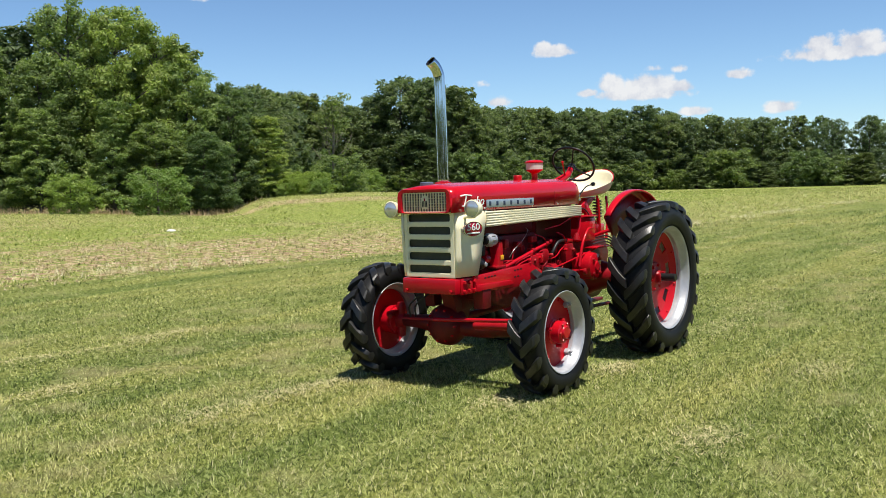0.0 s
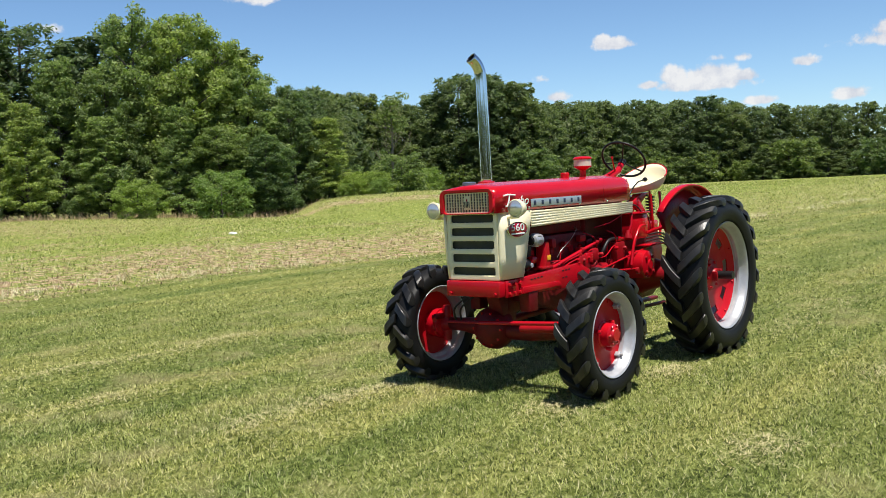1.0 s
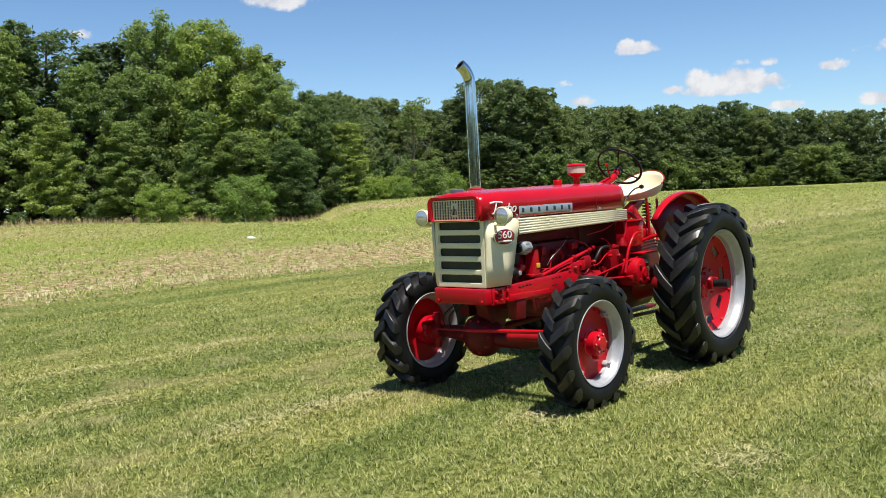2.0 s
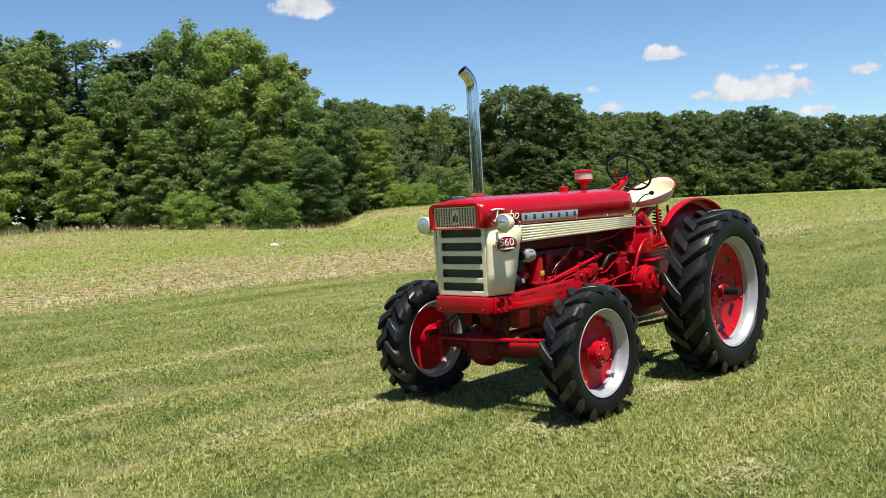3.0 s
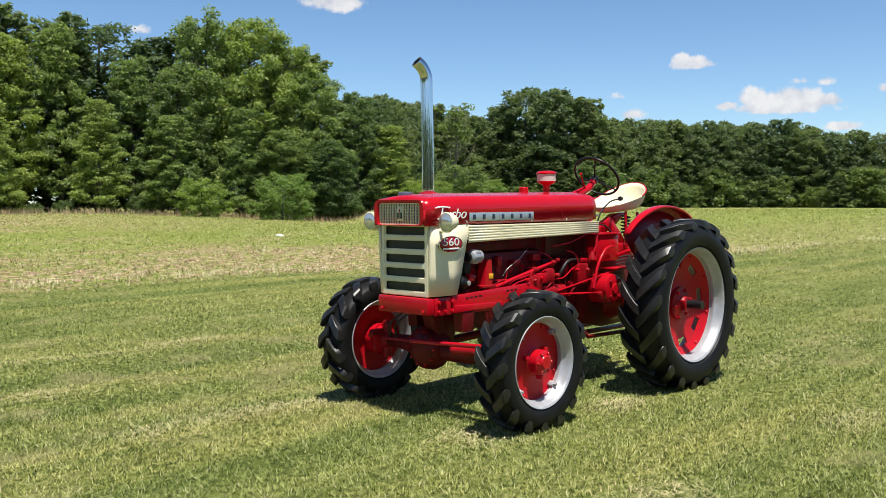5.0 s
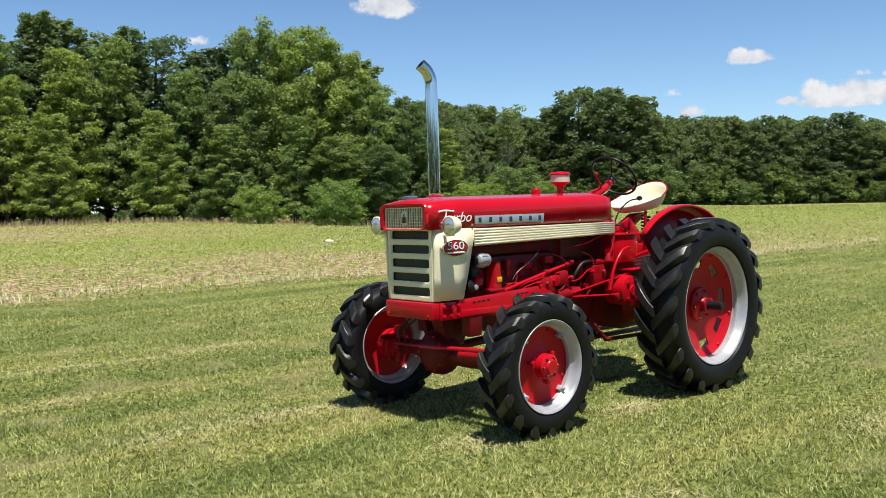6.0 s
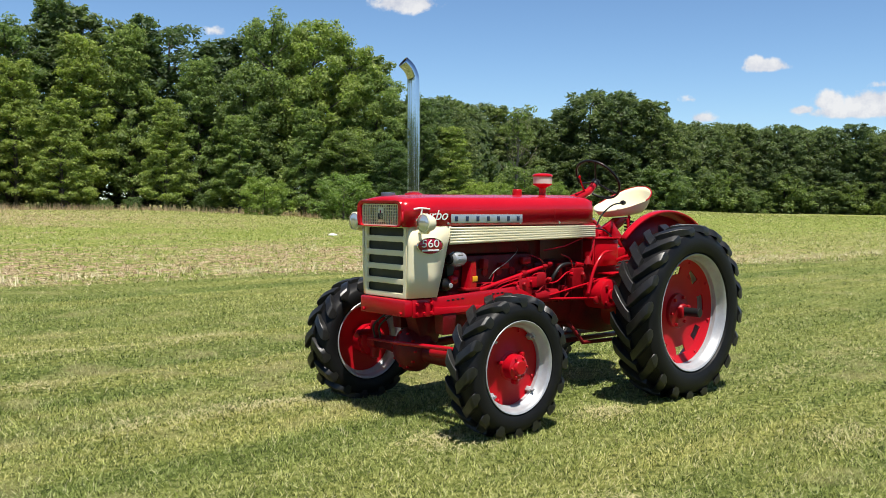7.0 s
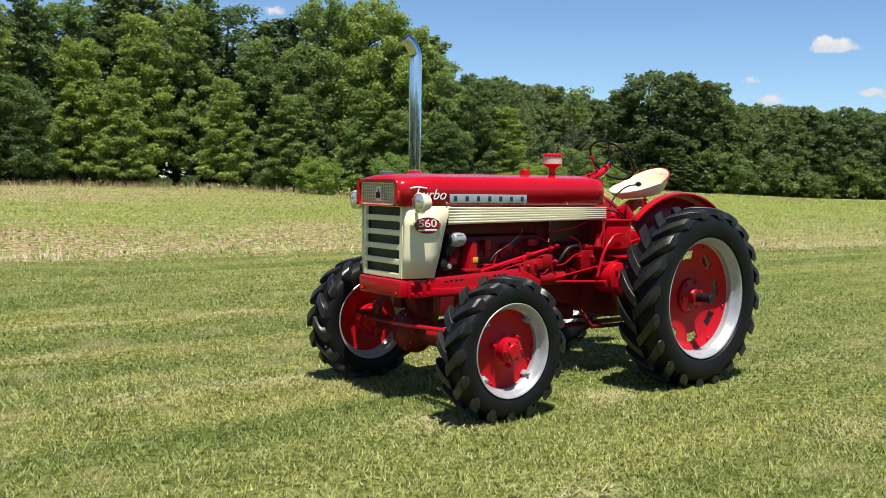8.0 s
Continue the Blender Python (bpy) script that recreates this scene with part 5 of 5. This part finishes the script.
seat.location = (-0.385, 0, 1.60)
seat.data.transform(Matrix.Translation((0.385, 0, -1.60)))
seat.rotation_euler = (radians(3), radians(5), 0)
edge = [(x + 0.385, y, z - 1.597) for x, y, z in rings[-1][10:31]]
part("seat_piping", tube(B(), edge, 0.006, 8), RED, seat, "red edge round the seat's back")
part("seat_bracket", prism(B(), [(-0.30, 1.505), (-0.48, 1.515), (-0.20, 1.36), (-0.02, 1.30), (0.02, 1.36)], "y", -0.05, 0.05, 0.008), RED, tractor)
spring = [(-0.30 + 0.042 * math.cos(t), 0.14 + 0.042 * math.sin(t), 1.30 + 0.19 * t / (2 * math.pi * 6)) for t in np.linspace(0, 2 * math.pi * 6, 90)]
part("seat_spring", tube(B(), spring, 0.007, 6), BLACK, tractor, "black coil spring under the seat")
part("spring_rod", tube(B(), [(-0.30, 0.14, 1.22), (-0.30, 0.14, 1.53)], 0.012, 8), RED, tractor)
part("seat_post", tube(B(), [(-0.44, 0.18, 1.52), (-0.42, 0.20, 1.30), (-0.34, 0.22, 1.08)], 0.014, 8), RED, tractor)
part("seat_post", tube(B(), [(-0.20, 0.20, 1.50), (-0.22, 0.21, 1.10)], 0.013, 8), RED, tractor)
part("seat_arm", prism(B(), [(0.06, 1.42), (-0.06, 1.48), (-0.30, 1.26), (-0.28, 1.20)], "y", 0.10, 0.13, 0.005), RED, tractor)
part("seat_base", box(B(), (-0.24, 0.0, 1.18), (0.34, 0.34, 0.10), 0.015), RED, tractor)
lever = part("gear_lever", tube(B(), arc([(0.22, 0.15, 1.33), (0.20, 0.15, 1.42), (0.13, 0.15, 1.53), (-0.02, 0.15, 1.62), (-0.17, 0.15, 1.645)], 6), 0.007, 8), BLACK, tractor, "thin black bent gear lever")
part("lever_knob", lathe(B(), [(0, -0.03), (0.016, -0.026), (0.024, 0.0), (0.018, 0.022), (0, 0.028)], "x", (-0.19, 0.15, 1.648), 16), BLACK, lever)
part("dash_panel", box(B(), (0.425, 0, 1.57), (0.02, 0.54, 0.18), 0.006), RED, tractor)
# tank enlarged, drum and wall added to block daylight through the engine bay
part("fuel_tank", box(B(), (0.80, 0, 1.51), (0.66, 0.52, 0.28), 0.06), RED_CAST, tractor)
part("air_cleaner", lathe(B(), [(0, 0.20), (0.10, 0.20), (0.12, 0.18), (0.12, -0.22), (0.10, -0.25), (0, -0.25)], "z", (0.90, -0.06, 1.20), 28), SHADED_CAST, tractor)
part("bulkhead", box(B(), (0.52, 0, 1.25), (0.02, 0.50, 0.40), 0.006), SHADED_CAST, tractor)
part("lever_quadrant", prism(B(), [(0.40, 1.44), (0.24, 1.44), (0.22, 1.34), (0.38, 1.33)], "y", 0.16, 0.20, 0.005), RED, tractor)
part("hitch_link", tube(B(), [(0.38, 0.20, 1.40), (0.30, 0.24, 1.30), (0.26, 0.25, 1.20)], 0.018, 8), RED, tractor)
part("battery_cable", tube(B(), arc([(0.32, 0.22, 1.42), (0.22, 0.25, 1.40), (0.10, 0.24, 1.34), (0.0, 0.22, 1.26)], 5), 0.008, 8), WIRE, tractor)

# small fittings on the engine's flank and under the dash
for x, z, r in ((1.40, 0.985, 0.016), (1.30, 0.972, 0.020), (1.22, 0.99, 0.014), (0.99, 1.0, 0.018), (0.70, 1.03, 0.016), (0.55, 1.02, 0.020)):
    part("pipe_fitting", lathe(B(), [(0, 0.305), (r * 0.7, 0.305), (r, 0.297), (r, 0.27), (r * 0.6, 0.265), (r * 0.6, 0.22)], "y", (x, 0, z), 8), RED_CAST if r > 0.017 else RED, tractor)
for k, pts in enumerate(([(1.76, 0.20, 0.95), (1.74, 0.255, 0.985), (1.70, 0.262, 1.0), (1.66, 0.262, 1.0)], [(1.20, 0.24, 1.02), (1.13, 0.265, 1.05), (1.08, 0.262, 1.02), (1.06, 0.255, 0.95)],
                         [(1.24, 0.25, 0.90), (1.12, 0.27, 0.905), (1.06, 0.27, 0.94), (1.0, 0.262, 1.0)], [(0.78, 0.23, 1.20), (0.70, 0.262, 1.16), (0.66, 0.262, 1.08), (0.62, 0.255, 1.02)],
                         [(0.74, 0.22, 0.80), (0.68, 0.25, 0.88), (0.60, 0.262, 0.92), (0.55, 0.26, 1.0)], [(1.10, 0.17, 1.20), (1.04, 0.235, 1.16), (1.0, 0.24, 1.10), (0.98, 0.235, 1.02)])):
    part("thin_pipe", tube(B(), arc(pts, 5), 0.0065, 8), RED if k % 2 else RED_CAST, tractor)
for x, z, sx, sz in ((1.16, 1.0, 0.06, 0.09), (1.02, 0.93, 0.07, 0.05), (0.78, 1.06, 0.05, 0.12), (0.70, 0.90, 0.08, 0.06), (1.46, 1.13, 0.09, 0.05), (1.20, 1.16, 0.10, 0.06), (1.68, 1.15, 0.06, 0.08)):
    part("bracket", box(B(), (x, 0.205, z), (sx, 0.05, sz), 0.010), RED_CAST, tractor)
part("throttle_lever", tube(B(), [(0.27, 0.07, 1.735), (0.34, 0.09, 1.80), (0.40, 0.11, 1.865)], [0.008, 0.007, 0.006], 8), RED, tractor)
part("lever_tip", lathe(B(), [(0, -0.014), (0.012, -0.008), (0.014, 0.004), (0, 0.014)], "z", (0.403, 0.111, 1.872), 12), RED, tractor)
for x in (2.18, 1.40, 0.92):
    part("hood_screw", lathe(B(), [(0, 0.3345), (0.007, 0.333), (0.009, 0.329), (0.009, 0.32)], "y", (x, 0, 1.474), 10), STEEL, tractor)
part("seam", box(B(), (0.98, 0.3275, 1.53), (0.004, 0.003, 0.13), 0.0008), RED_CAST, tractor)
part("latch", box(B(), (0.475, 0.330, 1.50), (0.03, 0.012, 0.02), 0.004), STEEL, tractor)


# ---------------------------------------------------------------- grass
def blades(rng, x, y, z, high, wide, lean, plain=False):
    """One bent three-cornered blade of grass at each place."""
    n = len(x)
    a = rng.random(n) * 2 * np.pi
    b = a + rng.normal(size=n) * 0.5
    base = np.stack([x, y, z], 1)
    side = np.stack([np.cos(a), np.sin(a), np.zeros(n)], 1) * wide[:, None] / 2
    out = np.stack([np.sin(b), -np.cos(b), np.zeros(n)], 1) * (high * lean)[:, None]
    up = np.stack([np.zeros(n), np.zeros(n), high * np.sqrt(np.clip(1 - 0.5 * lean ** 2, 0.05, 1))], 1)
    V = np.stack([base - side, base + side, base + out * 0.45 + up * 0.62 + side * 0.7, base + out + up], 1)
    V = np.concatenate([V[:, :3], V[:, [0]] * 0 + (base + out * 0.45 + up * 0.62 - side * 0.7)[:, None], V[:, 3:]], 1)
    i = np.arange(n)[:, None] * 5
    if plain:
        return V[:, [0, 1, 4]].reshape(-1, 3), np.arange(n * 3).reshape(-1, 3)
    T = np.concatenate([i + [0, 1, 2], i + [0, 2, 3], i + [3, 2, 4]], 0)
    return V.reshape(-1, 3), T


def blade_material(name, field):
    m = material(name, rough=0.6, spec=0.25)
    n, l, p = nodes_of(m)
    g = outdoors(m)
    r = n.new("ShaderNodeNewGeometry").outputs["Random Per Island"]
    c = lawn_tone(m, g, calc(m, "MULTIPLY_ADD", r, 1.12, -0.06))
    if field:
        weed = ramp(m, r, [(0.0, (0.09, 0.15, 0.025)), (0.7, (0.36, 0.42, 0.08)), (1.0, (0.72, 0.66, 0.36))])
        straw = ramp(m, r, [(0.0, (0.17, 0.10, 0.06)), (0.5, (0.47, 0.35, 0.22)), (1.0, (0.78, 0.68, 0.50))])
        c = mix(m, straw_share(m, g), weed, straw)
    else:
        c = mix(m, ramp(m, r, [(0.88, (0, 0, 0)), (0.95, (0.75, 0.75, 0.75))]), c, (0.60, 0.55, 0.34))
    l.new(c, p.inputs["Base Color"])
    t = n.new("ShaderNodeBsdfTranslucent")
    l.new(c, t.inputs["Color"])
    s = n.new("ShaderNodeMixShader")
    s.inputs[0].default_value = 0.3
    l.new(p.outputs[0], s.inputs[1])
    l.new(t.outputs[0], s.inputs[2])
    l.new(s.outputs[0], n["Material Output"].inputs["Surface"])
    return m


def fan(rng, n, x0, y0, a0, a1, r0, r1, power):
    """Places in a sector of the plan, thinning outwards."""
    a = np.radians(a0 + (a1 - a0) * rng.random(n))
    r = (r0 ** power + (r1 ** power - r0 ** power) * rng.random(n)) ** (1 / power)
    return x0 + r * np.cos(a), y0 + r * np.sin(a), r


def grow(name, label, seed, n, sector, high, wide, mat, keep, lean=0.9, grow_far=0.0, plain=False, tuft=1):
    rg = np.random.default_rng(seed)
    x, y, r = fan(rg, n, *sector)
    if tuft > 1:
        # blades stand in tufts
        m = len(x) // tuft
        x, y, r = (np.repeat(q[:m], tuft) for q in (x, y, r))
        x, y = x + rg.normal(size=len(x)) * 0.35 * high * (1 + 0.05 * r), y + rg.normal(size=len(x)) * 0.35 * high * (1 + 0.05 * r)
    k = keep(x, y)
    x, y, r = x[k], y[k], r[k]
    z = np.array([ground_z(a, b) for a, b in zip(x, y)]) if sector[5] > 45 else np.zeros(len(x))
    f = 1 + grow_far * r
    h = high * (0.45 + 0.9 * rg.random(len(x))) * np.minimum(f, 4)
    V, T = blades(rg, x, y, z - 0.004, h, wide * f * (0.7 + 0.6 * rg.random(len(x))), lean * (0.35 + 0.75 * rg.random(len(x))), plain)
    ob = new(name, from_arrays(name, V, T, mat))
    return tagged(ob, label, "grass", kind="stuff")


EDGE = np.vectorize(field_edge)
GRASS = blade_material("grass_blades", False)
STUBBLE = blade_material("stubble_blades", True)
ON_LAWN = lambda x, y: y > EDGE(x) - 0.7
grow("grass", "short mown lawn grass", 1, 330000, (8.0, 5.4, 178, 272, 2.6, 8.5, 1.15), 0.032, 0.0062, GRASS, ON_LAWN, 1.44, 0.04, True, 3)
grow("grass", "short mown lawn grass round the tractor", 5, 240000, (8.0, 5.4, 178, 272, 8.0, 17.0, 1.1), 0.036, 0.0098, GRASS, ON_LAWN, 1.42, 0.012, True, 2)
grow("grass", "short mown lawn grass further off", 2, 110000, (8.0, 5.4, 178, 272, 16.0, 50.0, 1.0), 0.026, 0.010, GRASS, ON_LAWN, 1.35, 0.05, True)
grow("stubble", "dry straw stubble and green weeds of the field", 3, 260000, (8.0, 5.4, 190, 268, 15.0, 150.0, 0.80), 0.064, 0.018, STUBBLE, lambda x, y: y < EDGE(x) + 0.5, 1.35, 0.016, True, 6)
grow("weeds", "pale weeds and stubble of the far field", 4, 130000, (8.0, 5.4, 188, 268, 45.0, 200.0, 1.0), 0.075, 0.020, STUBBLE, lambda x, y: (y < EDGE(x) + 0.5) & (np.hypot(x + 45, y + 100) > 14), 1.4, 0.006, True)
DRY = worn(material("dry_stalks", rough=0.85), (0.28, 0.19, 0.11), (0.58, 0.46, 0.28), 0.4, 8, (0.8, 0.9), 0.0)


def fringe():
    """Tall dry stalks along the foot of the wood."""
    rg = np.random.default_rng(12)
    t = rg.random(3600)
    x, y = -6 - 58 * t + rg.normal(size=3600) * 0.6, -94.5 + 20 * t * t + rg.normal(size=3600) * 1.6
    z = np.array([ground_z(a, b) for a, b in zip(x, y)])
    V, T = blades(rg, x, y, z - 0.02, 0.25 + 0.7 * rg.random(3600), np.full(3600, 0.045), 0.1 + 0.4 * rg.random(3600), True)
    ob = new("dry_grass", from_arrays("dry_grass", V, T, DRY))
    tagged(ob, "tall dry brown grass stalks along the wood's foot", "grass", kind="stuff")


fringe()


PALE = worn(material("pale_seed_heads", rough=0.85), (0.50, 0.45, 0.24), (0.78, 0.72, 0.50), 0.6, 9, (0.8, 0.9), 0.0)


def edge_tufts():
    """Pale seeding grass left standing along the edge of the mown lawn and in loose drifts beyond it."""
    rg = np.random.default_rng(15)
    m = 900
    cx = 3 - 63 * rg.random(m) ** 1.2
    cy = EDGE(cx) - 0.3 - np.where(rg.random(m) < 0.45, 1.2 * rg.random(m), 26 * rg.random(m) ** 1.6)
    keep = np.sin(cx * 0.9) + np.sin(cx * 0.37 + cy * 0.3) + rg.normal(size=m) * 0.6 > 0.1
    cx, cy = np.repeat(cx[keep], 9), np.repeat(cy[keep], 9)
    k = len(cx)
    x, y = cx + rg.normal(size=k) * 0.10, cy + rg.normal(size=k) * 0.10
    z = np.array([ground_z(a, b) for a, b in zip(x, y)])
    V, T = blades(rg, x, y, z - 0.01, 0.10 + 0.16 * rg.random(k), np.full(k, 0.016), 0.3 + 0.8 * rg.random(k), True)
    ob = new("seed_grass", from_arrays("seed_grass", V, T, PALE))
    tagged(ob, "pale seeding grass tufts along the edge of the lawn", "grass", kind="stuff")


edge_tufts()
STRAW = worn(material("dry_clippings", rough=0.85), (0.42, 0.38, 0.17), (0.60, 0.53, 0.29), 9.0, 60, (0.8, 0.9), 0.3, 0.01)


def clippings():
    """Dry mowing left lying in small heaps along the passes of the mower."""
    rg = np.random.default_rng(9)
    Vs, Ts, off = [], [], 0
    for cx, cy, w, d in ((2.62, 0.78, 0.22, 0.15), (-1.63, 1.07, 0.55, 0.18), (3.29, -1.01, 0.3, 0.13), (4.01, -0.97, 0.32, 0.14), (1.07, 0.96, 0.24, 0.1), (2.87, 2.36, 0.26, 0.15), (0.32, 2.5, 0.34, 0.14), (2.81, -0.87, 0.28, 0.11), (4.11, -2.78, 0.35, 0.13), (2.59, -4.3, 0.7, 0.09),
                         (-3.3, 1.0, 0.6, 0.2), (3.5, -4.5, 0.5, 0.09), (1.6, -4.52, 0.4, 0.08), (-5.0, 2.2, 0.6, 0.2)):
        n = 330
        x, y = cx + rg.normal(size=n) * w * 0.75, cy + rg.normal(size=n) * d * 1.0
        fade = np.exp(-((x - cx) / w) ** 2 - ((y - cy) / d) ** 2)
        V, T = blades(rg, x, y, 0.012 + 0.03 * fade * rg.random(n), np.full(n, 0.05), np.full(n, 0.006), np.full(n, 1.38))
        Vs.append(V)
        Ts.append(T + off)
        off += len(V)
    ob = new("grass_clippings", from_arrays("grass_clippings", np.concatenate(Vs), np.concatenate(Ts), STRAW))
    tagged(ob, "dry straw-coloured grass clippings left on the lawn", "grass clippings", kind="stuff")


clippings()
bm = B()
bmesh.ops.create_icosphere(bm, subdivisions=3, radius=0.2)
for v in bm.verts:
    k = 1 + 0.35 * noise.noise(v.co * 9)
    v.co = Vector((v.co.x * 1.2 * k, v.co.y * 0.7 * k, max(v.co.z, -0.05) * 0.4 * k))
rag = part("rag", bm, WHITE)
rag.location = (-19.0, -31.0, 0.05)
tagged(rag, "crumpled white rag lying in the stubble", "litter")
